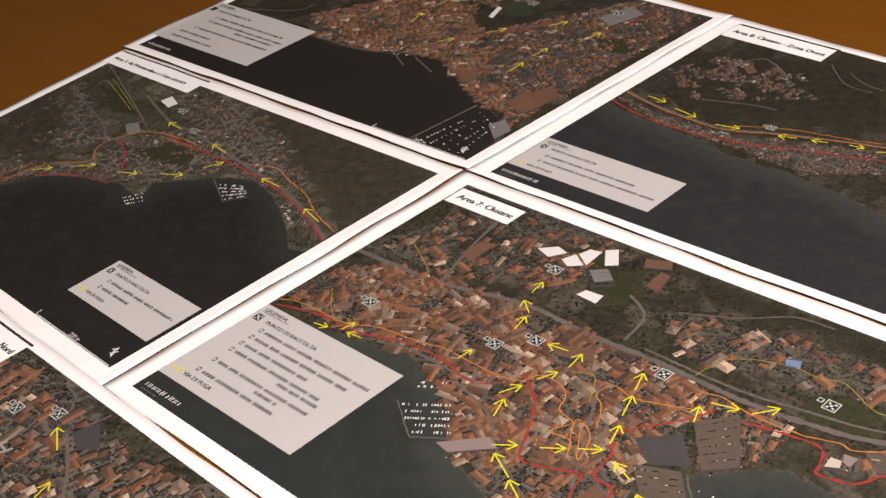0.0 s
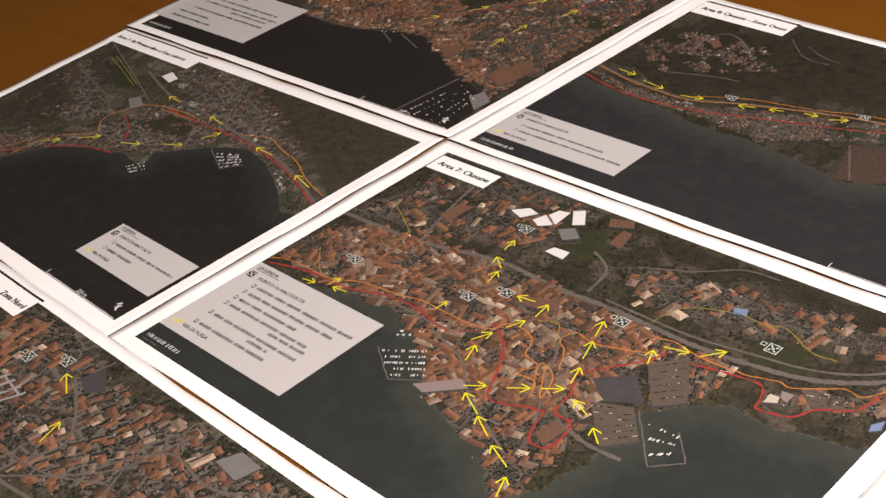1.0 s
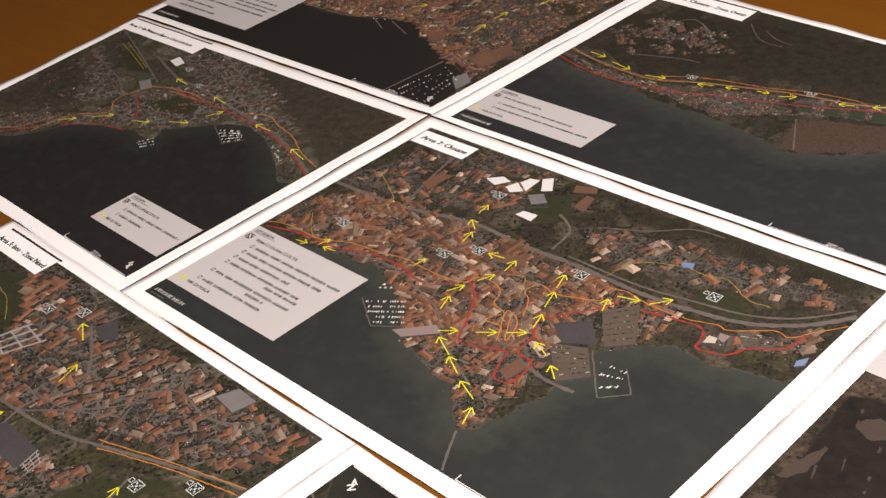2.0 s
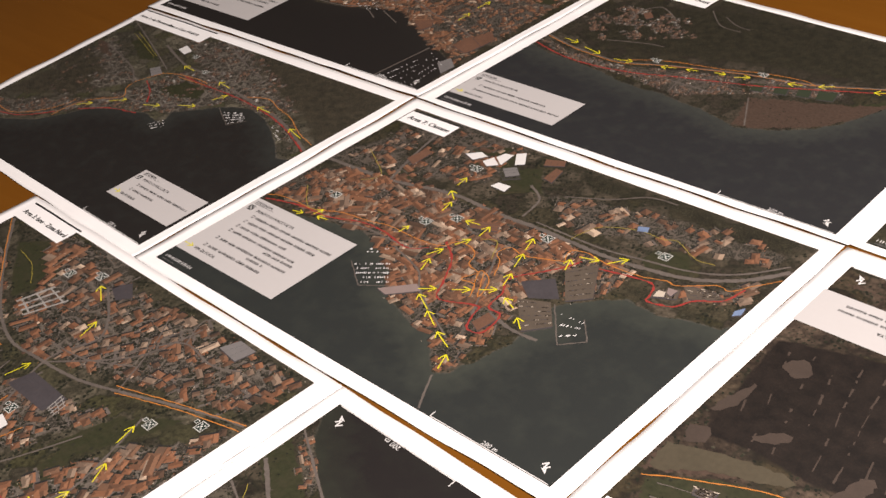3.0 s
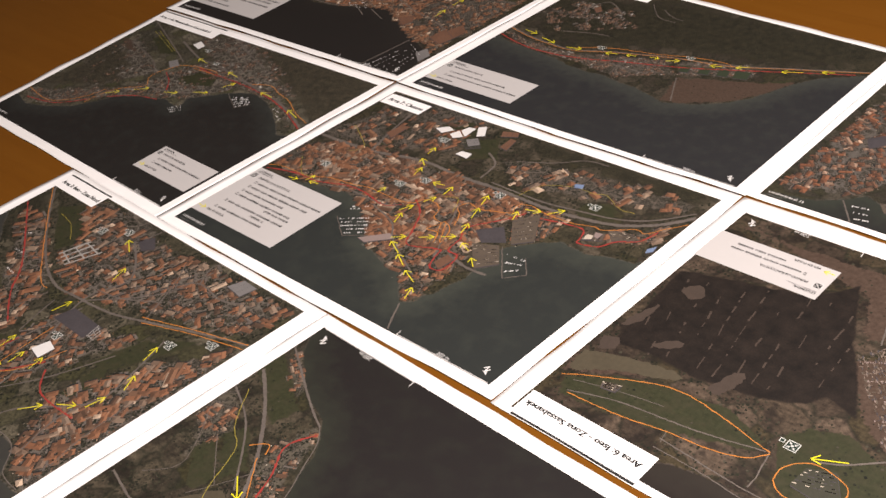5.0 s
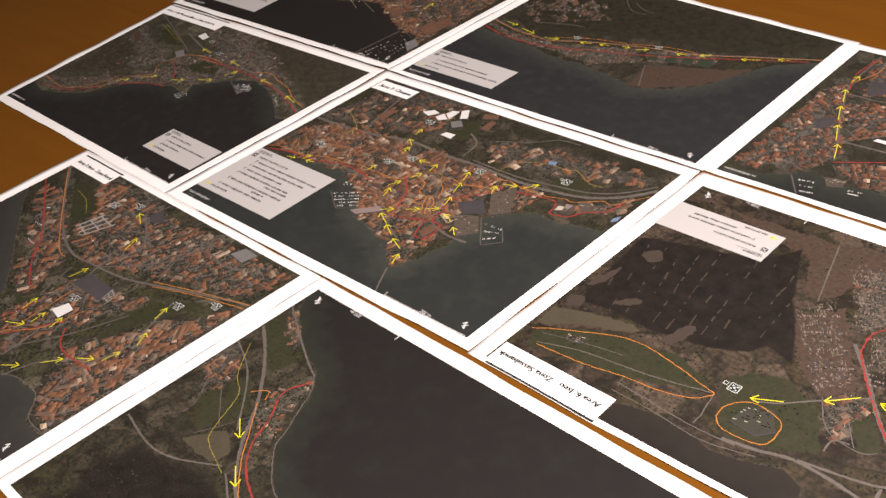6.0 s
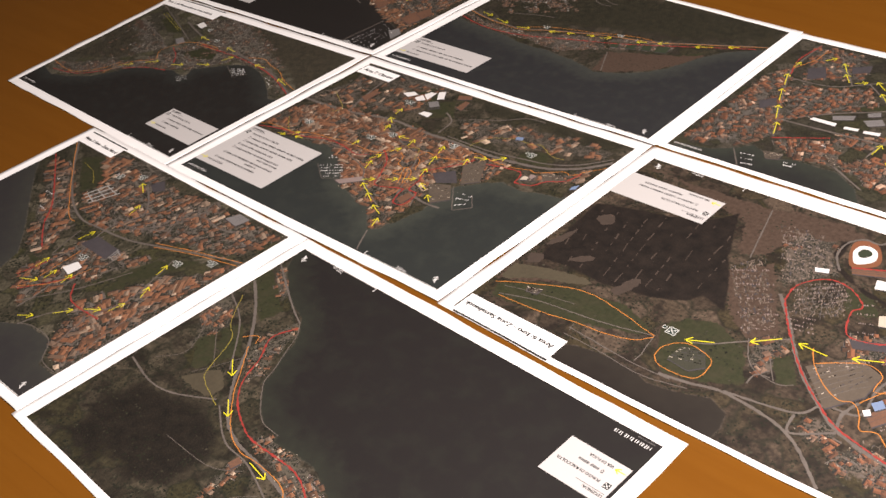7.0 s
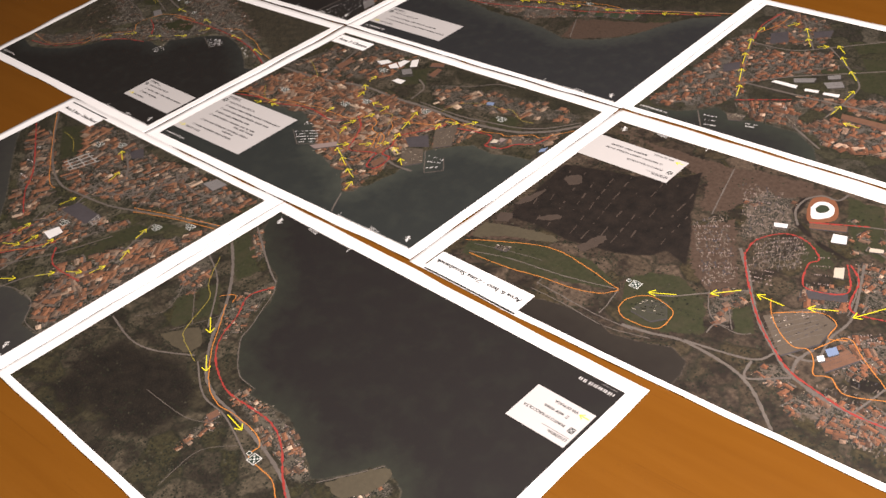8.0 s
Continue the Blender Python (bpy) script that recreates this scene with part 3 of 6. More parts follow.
WEST = dict(
    corners=[(-0.0005, 0.3020), (0.4255, 0.3105), (0.4235, 0.5850), (0.0235, 0.5970)],
    frame=(15, 8, 406, 290),
    land=[(-25.9, 135.9), (16.6, 131.1), (43.1, 124.7), (75.7, 123.5), (109, 120.4), (136.1, 114.8), (158.6, 113.7), (178.4, 115.4), (202, 111.7), (223, 110.7), (246.8, 105.3), (263.5, 100.1), (288.3, 109.5), (313.6, 126.5), (331, 146.1), (341.4, 167.8), (346.4, 179.2), (354.7, 194.9), (368.2, 212.4), (417.7, 249.1), (411.6, 351), (-63.3, 292.2)],
    forest=[
        [(2.2, 226.4), (145.4, 282.6), (360.6, 296.7), (432.4, 310), (385.7, 252.3), (316.3, 217.4), (220.8, 194.2), (144.5, 173.9), (109.5, 162.4), (49.6, 159.8)],
    ],
    green=[
        [(311.6, 166.8), (346.3, 198.9), (348.6, 185.3), (326.4, 162.9)],
    ],
    field=[
        [(258.7, 102.3), (245.9, 146.4), (278.1, 160.5), (323.3, 177.2), (354.2, 195.9), (339.8, 160.8), (316.9, 130.7), (273.1, 104.4)],
    ],
    orange=[
        [(16.8, 151.7), (48.1, 144.5), (82.6, 141.2), (112.7, 141.7), (145.5, 155.1), (179.4, 166.4), (213.3, 176.7), (236.2, 182.5), (260, 186.4), (287.4, 193.7), (321.7, 208.9), (360.5, 225.5), (407.8, 246)],
        [(109.3, 145.5), (129, 157.3), (156.7, 167.9), (199.1, 177.1), (232, 188.2), (267.5, 194.4), (282.1, 192.1)],
    ],
    red=[
        [(10.8, 136.9), (57.3, 126.5), (96.4, 126.1), (135, 133), (168.7, 144.5), (208, 156.6), (261.2, 175.4), (395.2, 235.1)],
    ],
    yellow=[
    ],
    built=[
        (90, [(18.9, 196.2), (41.4, 238.1), (109.7, 242.1), (140.7, 214.2), (65.7, 168.1)]),
        (60, [(4, 143.7), (87, 136.4), (130.2, 138.6), (140.5, 126.6), (66.1, 125.4)]),
        (110, [(121.1, 140.6), (216.8, 172), (238.9, 151.4), (190.2, 118), (142.1, 124.7)]),
        (40, [(221.7, 174.6), (299.5, 204.3), (314.7, 181), (243.6, 154)]),
    ],
    boats=[
    ],
    roads=[
        (2, [(14.8, 153.7), (46.2, 146.5), (80.9, 143.1), (111, 143.6), (144.7, 156), (178.6, 167.4), (212.6, 177.7), (259.3, 187.3), (286.8, 194.7), (321.1, 209.9), (407.3, 246.9)]),
        (1, [(120, 266.7), (145.1, 245.4), (169.1, 243.3)]),
        (1, [(139.5, 261.7), (158.3, 252.2), (174.5, 250.4)]),
        (1.3, [(65.2, 212.1), (59.4, 231.7), (72.3, 248.8), (98.9, 236.6)]),
        (1.2, [(245.9, 146.4), (269, 105.7)]),
        (1.2, [(71, 170.9), (107.2, 182.5), (127.1, 185.7)]),
        (1.2, [(166.8, 138.1), (215.2, 138.3)]),
        (1.2, [(174, 155.4), (181.7, 119.8)]),
    ],
    patches=[
        ("green", [(235.2, 170.1), (244.6, 172.7), (249.4, 159.8), (239.3, 158.1)]),
        ("green", [(253.8, 176.5), (264.6, 179.8), (269.7, 166), (258.5, 163.6)]),
        ("green", [(272.9, 181.9), (283.6, 185.2), (288.5, 171.4), (277.3, 169)]),
        ("green", [(289.5, 185.9), (305.2, 190.8), (308.5, 176.3), (294.3, 172.1)]),
        ("roof", [(65.1, 230), (68.9, 236.5), (79.4, 228.2), (75.6, 221.8)]),
    ],
    arrows=[
        [(34.2, 154.8), (51.5, 153.5)],
        [(63.2, 149.5), (84.2, 146.2)],
        [(102.5, 144.6), (120.2, 148.5)],
        [(161.2, 158), (148.6, 154)],
        [(181.7, 163.6), (171.2, 160.7)],
        [(195.4, 168.4), (205.9, 170.1)],
        [(215.1, 169.7), (227.2, 176.3)],
        [(272.7, 186.9), (261, 183.1)],
        [(296.7, 198.9), (285.7, 191.5)],
        [(348.6, 215.1), (329.8, 205.9)],
        [(376.2, 229.3), (364.4, 224)],
    ],
    markers=[(138.4, 160.9), (235, 185.9)],
    legend=[(14.8, 65.9), (135.6, 67.9), (135.1, 22.8), (16.8, 25.4)],
    title=[(18.7, 266.6), (110.1, 270.3), (108.7, 288.7), (15.7, 288.1)],
)

STATION = dict(
    corners=[(0.4235, 0.3130), (0.8600, 0.3200), (0.8300, 0.5870), (0.4212, 0.5835)],
    frame=(9, 8.5, 410, 287),
    land=[(-7.9, 1.2), (23.7, 17.4), (50.6, 23.9), (71.6, 39.2), (83.5, 53.1), (101.9, 43.9), (112.3, 36.8), (131.5, 48.4), (151, 47.1), (174.7, 48.6), (201.1, 31.2), (222.1, -1.1), (360.7, -20.8), (401.3, 350.5), (0.3, 332.4)],
    forest=[
        [(79.7, 106.7), (147.5, 115.1), (144.6, 95.8), (104.6, 86.1)],
    ],
    green=[
        [(134.1, 246.4), (199.6, 276.4), (208.3, 256.3), (157.4, 226.2)],
        [(124.3, 160.3), (149.4, 188.6), (218, 205.3), (236.6, 162), (198, 153.4), (167.8, 177.5)],
        [(164.4, 218.3), (205.6, 233.5), (225.1, 188.8), (195.5, 172.3)],
        [(172.5, 41), (201.1, 31.2), (213.5, 11.2), (184.3, 17.2)],
    ],
    field=[
    ],
    orange=[
        [(36.9, 218.1), (48.8, 248.2), (49.6, 272.9)],
    ],
    red=[
        [(41.1, 204.6), (31.9, 239.4), (38.2, 280.1)],
        [(91.4, 74.2), (140.9, 103.1)],
    ],
    yellow=[
    ],
    built=[
        (230, [(15.9, 29.6), (21.7, 194.2), (36.9, 218.1), (94.6, 80.3), (68.7, 44.3)]),
        (60, [(52, 179.5), (130, 214.3), (152.2, 183), (81.8, 115)]),
        (60, [(92.6, 72.2), (144.6, 95.8), (174.5, 61.2), (131.5, 48.4)]),
        (110, [(172.2, 59.8), (190.9, 90.1), (246.4, 97.7), (292.2, 54), (216, 36.7)]),
        (26, [(30.9, 279.7), (96, 280.6), (115.7, 229.1), (56.2, 197.1)]),
        (40, [(185.8, 126.4), (238.8, 156.8), (253.9, 120.8), (212.1, 109)]),
        (14, [(146.4, 117.2), (185.8, 126.4), (190.8, 103), (147.3, 90.7)]),
    ],
    boats=[
        (18, [(77.1, 35.7), (92.2, 38), (102.7, 13.9), (91.4, 11)]),
        (9, [(123.5, 39.6), (137.6, 42.9), (137, 32.2), (126.9, 31.2)]),
        (4, [(134.8, 90.1), (149.9, 85.6), (150.1, 79.1), (137.6, 82.4)]),
    ],
    roads=[
        (1.8, [(91.1, 78.2), (49.3, 178.1), (36.9, 218.1), (36.7, 282.7)]),
        (2, [(78.5, 108.8), (118, 146.9), (156.6, 174.1), (223.1, 221.9)]),
        (2.5, [(83.6, 111.7), (147.5, 115.1), (195.5, 118.8), (263.2, 126.2)]),
        (1.8, [(41.8, 197.2), (89.7, 200), (124.6, 224.9), (195.3, 286)]),
        (1.5, [(70.7, 267.6), (111.1, 211.6)]),
        (1.8, [(124.6, 224.9), (159.7, 194.2), (185.6, 166.7), (190.6, 142.5), (186.1, 87.3)]),
        (1.3, [(70.4, 35.8), (89, 9.5)]),
        (2, [(163.6, 58.5), (207, 31.1)]),
    ],
    patches=[
        ("olive", [(101.2, 280.1), (131.5, 300.4), (156.5, 283.9), (119, 252.1)]),
        ("white", [(105.4, 127), (107.2, 132.3), (133.2, 133), (134, 126.5)]),
        ("white", [(142.4, 131.3), (157, 134.1), (157.7, 129), (143.6, 126.5)]),
        ("white", [(162.6, 133.2), (178.9, 137.1), (179.9, 131), (163.7, 128.4)]),
        ("grey", [(122.3, 145), (142.6, 156.5), (144, 147.4), (126.3, 137.4)]),
        ("grey", [(153.1, 151.2), (168.5, 162.6), (176.2, 153.2), (162.4, 142.7)]),
        ("grey", [(150.6, 166.5), (161.2, 175.2), (164.9, 167.5), (154.3, 160.2)]),
        ("slate", [(91, 249.7), (108.4, 263.5), (112.5, 248.7), (97.4, 237.6)]),
        ("slate", [(50.8, 225.5), (65.5, 237.9), (77.4, 216.2), (61.4, 203)]),
        ("slate", [(41.8, 136.2), (54.5, 150.7), (61.2, 136.7), (50.4, 121.7)]),
        ("tan", [(96.7, 47.4), (116.5, 52.6), (117.1, 39.7), (105.4, 35.3)]),
        ("grey", [(73.5, 269.1), (92.7, 286.9), (98.4, 269.2), (81.3, 257.2)]),
        ("tan", [(150.3, 72.6), (165.8, 68.8), (167.6, 53.2)]),
        ("roof", [(197, 102.8), (242.1, 105.1), (262.6, 100), (246.3, 95.2), (200.3, 93.1)]),
    ],
    arrows=[
        [(89.4, 81.3), (81, 104.5)],
        [(75.7, 111.5), (64.5, 137)],
        [(59.9, 146.3), (49.9, 170.8)],
        [(47.4, 180.1), (38.3, 203.1)],
        [(35.5, 220.5), (37.1, 234.1)],
        [(58.7, 250.2), (67.2, 261)],
        [(93, 235.3), (80.4, 253.6)],
        [(104.7, 217.2), (93.2, 232.4)],
        [(110.7, 218.9), (121.8, 226.3)],
        [(144.8, 219.4), (130.3, 232.4)],
        [(158.1, 196.2), (145.1, 210.8)],
        [(181, 171), (167.1, 187)],
        [(187.3, 129.9), (187.7, 150.2)],
        [(188.5, 95.2), (189.8, 115.5)],
        [(222.5, 86.1), (206.4, 86.5)],
    ],
    markers=[],
    legend=[],
    title=[],
)

FIELDS = dict(
    corners=[(0.4172, 0.0012), (0.9300, -0.0030), (0.8850, 0.3165), (0.4250, 0.3102)],
    frame=(12.5, 6, 408, 280),
    land=[(90.4, 4.5), (101.5, 18.9), (116.4, 28.3), (139.8, 33), (166.3, 32.2), (180, 26.6), (201.7, 30.9), (224.5, 39.8), (240.1, 32.9), (244.1, 18.3), (243.3, 0.6), (415, -26.4), (353.4, 377.7), (-14.4, 307.8), (-8.5, 6.7)],
    forest=[
        [(24.4, 97), (14.5, 192.9), (45.8, 201.6), (106.5, 218.1), (126.3, 245.7), (152, 186.9), (168.5, 160.4), (186, 123.6), (161.6, 133.4), (154.5, 119.8), (130.2, 107.8), (85.2, 100), (53.8, 102.4)],
        [(216.6, 236.1), (215.7, 252.4), (224.1, 261.1), (224.6, 250.2), (226, 228), (249.5, 211.4), (272.3, 204.2), (294.2, 197.3), (285.6, 196), (259.7, 200.6), (229.4, 216.6)],
        [(335.3, 85.2), (360.5, 89.2), (365.5, 76.7), (341.8, 70)],
    ],
    green=[
        [(19.8, 50.1), (46.5, 73.5), (84.6, 85.4), (120.5, 90.3), (149.8, 77.6), (149.8, 67.6), (96.8, 46.8), (29.2, 35.5)],
        [(153.9, 84.8), (165.1, 103.5), (185.3, 112.2), (216.9, 99.2), (236.6, 66.7), (214, 49.4), (184.9, 41.7), (171, 51.5)],
        [(236.2, 100.5), (248.3, 112.6), (264.7, 86), (254.6, 75.5)],
        [(245.4, 200.2), (267.1, 205.2), (282.8, 182.1), (258.3, 174.7)],
        [(248.7, 273.6), (282, 274.8), (311.4, 207.9), (281.8, 214.2), (265.6, 238.5)],
    ],
    field=[
        [(-5.3, 260.7), (112, 263.6), (146.1, 264.6), (195, 276), (175.4, 206.3), (155.8, 194), (136.4, 234.2), (37.6, 264.6)],
        [(159.6, 270.5), (205.2, 277), (236.8, 266.7), (197, 243.1)],
        [(13.7, 53.5), (14.7, 74.6), (69.9, 89.3), (47, 72.9)],
        [(156.6, 171), (185.3, 198.5), (232, 125.3), (212.6, 108.3), (191.4, 123)],
    ],
    orange=[
        [(18.2, 51.9), (40.9, 65.5), (82.7, 84), (122.3, 80), (145.1, 74.4), (157.3, 72)],
        [(31.9, 39.5), (71, 43.1), (100.4, 49.4), (125.9, 52.2), (147.6, 59.3), (158, 70.8)],
        [(169.2, 54.2), (168.9, 66.1), (181.1, 78.7), (200.2, 75.9), (206.9, 68.9), (205.8, 51.2), (191.7, 46.5), (176.3, 47.3), (169.2, 54.2)],
        [(257.3, 126.3), (264.7, 112), (279.6, 96.1), (294.3, 88.2), (303.7, 91), (311.8, 82.7), (317.7, 69.9), (328.2, 73.7), (342.4, 64), (366.8, 73.2)],
        [(306.9, 93.2), (321.4, 116.9), (340.2, 101.9), (362.5, 84.2)],
        [(264.7, 112), (293.4, 131), (308.7, 126.3), (310, 109.3), (322.6, 114.2)],
    ],
    red=[
        [(214.5, 163.6), (229.6, 139.9), (257.7, 103.6), (284.3, 77.9), (304, 63.8), (323.4, 57.4), (350.1, 50.5), (375.8, 50.1)],
        [(214.5, 163.6), (213.8, 184.8), (229, 203.1), (249.1, 202.5), (266, 187.8), (261.9, 177), (272.2, 151.6), (301, 162.4), (287, 192.8)],
        [(288.8, 193.9), (302.6, 178.8), (310.6, 146), (336.6, 148.2)],
        [(238, 226.3), (281.7, 245.5)],
    ],
    yellow=[
    ],
    built=[
        (12, [(270.5, 150.4), (296.9, 171.3), (311.5, 139.2), (283.9, 132.3)]),
        (34, [(325.7, 52.5), (381.6, 66.1), (406.2, 47.9), (361.8, 22.4), (331.4, 31.2)]),
        (18, [(312.4, 118.1), (343.5, 131.5), (364.4, 111.4), (336.6, 72.9)]),
        (16, [(294.2, 197.3), (325.4, 208.7), (344.9, 160.7), (315.7, 149.2)]),
        (6, [(216.1, 110.7), (240.6, 127), (250.2, 83.5), (230.5, 77.5)]),
        (2, [(168.6, 245.6), (201.1, 264.8), (238.6, 213.4), (204.4, 174.4)]),
        (8, [(259, 252.3), (303.4, 261), (322.8, 214.9), (284.8, 207.7)]),
        (4, [(280, 60.9), (307.9, 73.2), (311.2, 48.9), (290.3, 40.9)]),
        (8, [(305, 44.6), (325.7, 52.5), (350.2, 32.2), (322.5, 24.9)]),
    ],
    boats=[
        (30, [(222.2, 151.6), (243.5, 157.1), (251.2, 137.9), (234, 134.6)]),
        (14, [(324.8, 81.4), (339.1, 104.6), (342.3, 101.9), (329.3, 75.8)]),
        (18, [(320.2, 119.6), (338.6, 135.3), (343.1, 124.3), (328.2, 110.9)]),
        (20, [(264.5, 108.1), (294.1, 138.9), (298.5, 134.3), (272.1, 102)]),
        (60, [(210.1, 186.9), (240.1, 205.6), (255.6, 189.6), (259.6, 167.4), (225.7, 149.7)]),
        (45, [(157.4, 180.9), (185.3, 198.5), (233.6, 122.3), (207.4, 108.8)]),
        (40, [(170.7, 241.9), (201, 250.3), (219.7, 201.7), (193.1, 194.1)]),
        (24, [(259.2, 191.9), (270.2, 198.7), (289.3, 158.7), (277.4, 154.9)]),
    ],
    roads=[
        (2.5, [(181.6, 39.3), (203.4, 43.4), (228, 49.6), (266.8, 44.8), (289.7, 33.8), (309.1, 15.4), (322.9, 0.7)]),
        (2, [(227.4, 50.7), (276, 60.2), (288.9, 77.5), (311.8, 82.7), (311.6, 110.4), (314.9, 141.3), (297.8, 199.5)]),
        (3, [(208, 168), (226.3, 146), (257.7, 103.6), (286.3, 75.7), (305.2, 61.3), (338, 51.5), (375.8, 50.1)]),
        (1.3, [(180, 80.4), (195, 88.3), (214.3, 105.4), (240.6, 127)]),
        (2, [(276.8, 58.7), (281.5, 41.4), (306.4, 58.8)]),
        (2.4, [(306, 59.8), (302.3, 76.2), (306.9, 93.2)]),
        (1, [(30.4, 41.2), (63, 53), (114.1, 61), (155.1, 71.3)]),
        (0.9, [(100.3, 42.2), (129.6, 39.7), (162.6, 37.5), (191.7, 38.9)]),
        (0.7, [(101, 34), (134.4, 33.2), (172.5, 30.4), (206.6, 38.2)]),
        (0.9, [(156.9, 72.5), (160.4, 52), (160.8, 40.2)]),
        (0.5, [(100.4, 49.4), (102.4, 39.4)]),
        (0.6, [(27.6, 51.9), (56.8, 60.7), (87.2, 66.8)]),
        (1.2, [(236.6, 66.7), (237, 78.2), (246.9, 81.2)]),
        (1.2, [(147, 263.1), (165.7, 195.5)]),
        (1.6, [(352.1, 45.7), (362.5, 84.2)]),
        (0.45, [(265.3, 99.7), (278, 117.1), (289.2, 130.5)]),
        (0.45, [(268.8, 95.4), (281.5, 113.5), (292.7, 126.9)]),
        (0.45, [(272.3, 91.2), (285, 110), (296.2, 123.2)]),
        (0.45, [(275.8, 87), (288.5, 106.4), (299.6, 119.7)]),
        (0.45, [(279.2, 82.9), (291.9, 103), (303, 116.1)]),
        (0.45, [(282.6, 78.8), (295.3, 99.5), (306.4, 112.6)]),
        (2, [(232.1, 218.2), (221.5, 234.5), (220.8, 252.6), (230.1, 264.6), (244.9, 265.8), (249.1, 283.2)]),
        (1.2, [(265.6, 238.5), (284.2, 245.3), (306.9, 252.8)]),
        (1, [(294.2, 197.3), (306.6, 165.9), (311.5, 139.2)]),
        (0.8, [(214.3, 109.5), (230, 84.8), (253.2, 78.1), (263.6, 83.8)]),
        (0.8, [(236.2, 100.5), (250, 79.7)]),
        (0.4, [(241.7, 180.9), (255.6, 189.6)]),
        (0.4, [(242.3, 178.9), (258.2, 180.4)]),
        (0.4, [(242.2, 176.8), (257.3, 171)]),
        (0.4, [(241.3, 175), (253.2, 162.9)]),
        (0.4, [(239.9, 173.9), (246.5, 157.6)]),
        (0.4, [(238.2, 173.6), (238.4, 155.7)]),
        (0.4, [(236.4, 174.1), (230.1, 157.8)]),
        (0.4, [(234.9, 175.4), (223, 163.5)]),
        (0.4, [(233.9, 177.2), (218.4, 172)]),
        (0.4, [(233.7, 179.3), (217.2, 181.7)]),
        (0.4, [(234.2, 181.3), (219.7, 191)]),
        (0.4, [(235.3, 182.8), (225.4, 198.1)]),
        (0.4, [(237, 183.5), (233.4, 201.7)]),
        (0.4, [(238.8, 183.4), (242.2, 201.2)]),
        (0.4, [(240.5, 182.4), (250.1, 196.8)]),
        (0.5, [(244.6, 182.7), (245.7, 178.6), (244.9, 174.4), (242.4, 171.3), (238.9, 169.9), (235.1, 170.7), (232.1, 173.3), (230.4, 177.3), (230.6, 181.6), (232.7, 185.2), (236, 187.1), (239.9, 186.9), (243.2, 184.7)]),
        (0.5, [(250.5, 186.4), (252.5, 178.5), (251, 170.6), (246.4, 164.8), (239.8, 162.2), (232.7, 163.6), (226.8, 168.7), (223.5, 176.3), (223.9, 184.5), (227.7, 191.3), (234.1, 195), (241.5, 194.5), (247.9, 190.2)]),
    ],
    patches=[
        ("furrow", [(28.7, 173.2), (36.8, 184.3), (46.4, 176.1), (40.4, 166.6)]),
        ("furrow", [(17.1, 116.4), (19.3, 128.9), (25.5, 149.8), (27.5, 142.4), (25.9, 123.8)]),
        ("furrow", [(20.6, 87), (16.8, 99.6), (26.8, 103.8), (29.9, 92.3)]),
        ("furrow", [(46.1, 111.8), (58.5, 124.6), (64.7, 122.5), (53.3, 110.4)]),
        ("furrow", [(99.3, 97.5), (104.7, 120.3), (113, 119), (108.2, 95.3)]),
        ("meadow", [(14.7, 80.2), (39.4, 90.8), (75.6, 98), (78.3, 90.6), (42.1, 74.9), (19, 59.6)]),
        ("tan", [(261.1, 105.9), (287.3, 134.5), (308.7, 126.3), (307.6, 100.7), (290.2, 74.9)]),
        ("rust", [(228.2, 241.2), (225.6, 258.2), (238.3, 265.7), (250.1, 254.2), (253.8, 238.5), (237.6, 227)]),
        ("white", [(229.5, 245.7), (231, 254.9), (238.4, 258.3), (246.6, 254), (249.1, 241.9), (237.8, 232.5)]),
        ("green", [(233.4, 246.1), (234.7, 252.5), (240.1, 253.8), (244.2, 249.8), (242, 244), (237, 241.9)]),
        ("roof", [(238.3, 226.5), (266.2, 237.2), (268.7, 230), (241.4, 219.5)]),
        ("white", [(261, 222.7), (271.9, 225.1), (275.5, 215.4), (263.9, 211.7)]),
        ("slate", [(273.7, 148.6), (301.6, 161.2), (304.4, 153.1), (279.1, 142.1)]),
        ("cream", [(280.3, 184.5), (286.7, 188.6), (291.7, 175.8), (284.5, 173.6)]),
        ("roof", [(314.9, 84.9), (326.2, 106.1), (337.1, 99.8), (322.8, 76.7)]),
        ("blue", [(313.3, 97.5), (318.5, 104.5), (323.2, 98.7), (318.4, 92)]),
        ("white", [(311.4, 88), (315.1, 91.8), (318.1, 87), (314.8, 83.4)]),
        ("tan", [(43.4, 62.5), (55.3, 66.3), (55.4, 58.8), (44.9, 56.9)]),
        ("white", [(214.2, 211.8), (224.9, 215.6), (226.6, 210.4), (216.8, 207.1)]),
        ("yard", [(179.4, 73.5), (195, 80.3), (205.2, 63.8), (196.7, 54), (177.9, 56.3)]),
        ("cream", [(292.8, 220.9), (303.1, 223.9), (304.1, 219.6), (294.1, 215.9)]),
    ],
    arrows=[
        [(196.8, 91.1), (178.2, 81.6)],
        [(234.3, 122.8), (217.4, 106.7)],
        [(269.1, 124), (246.6, 124.6)],
        [(304.1, 140.2), (284.5, 131.1)],
        [(331.4, 160.8), (315.9, 139.1)],
    ],
    markers=[(164.9, 84)],
    legend=[(108.1, 213.9), (11.2, 213.7), (11.7, 248), (108.7, 253.1)],
    title=[(107.5, 27.6), (14.2, 21.1), (14.9, 3.2), (109.8, 8.2)],
    streaks=(13, [(30, 97.8), (20.3, 185.4), (48.6, 197.9), (108.9, 214.4), (126.9, 235.7), (172.7, 145.2), (150.5, 126), (128.1, 110.9), (82.9, 103.1), (53.8, 102.4)], [(82.3, 151.7), (74.4, 195.9)]),
    mottle=[
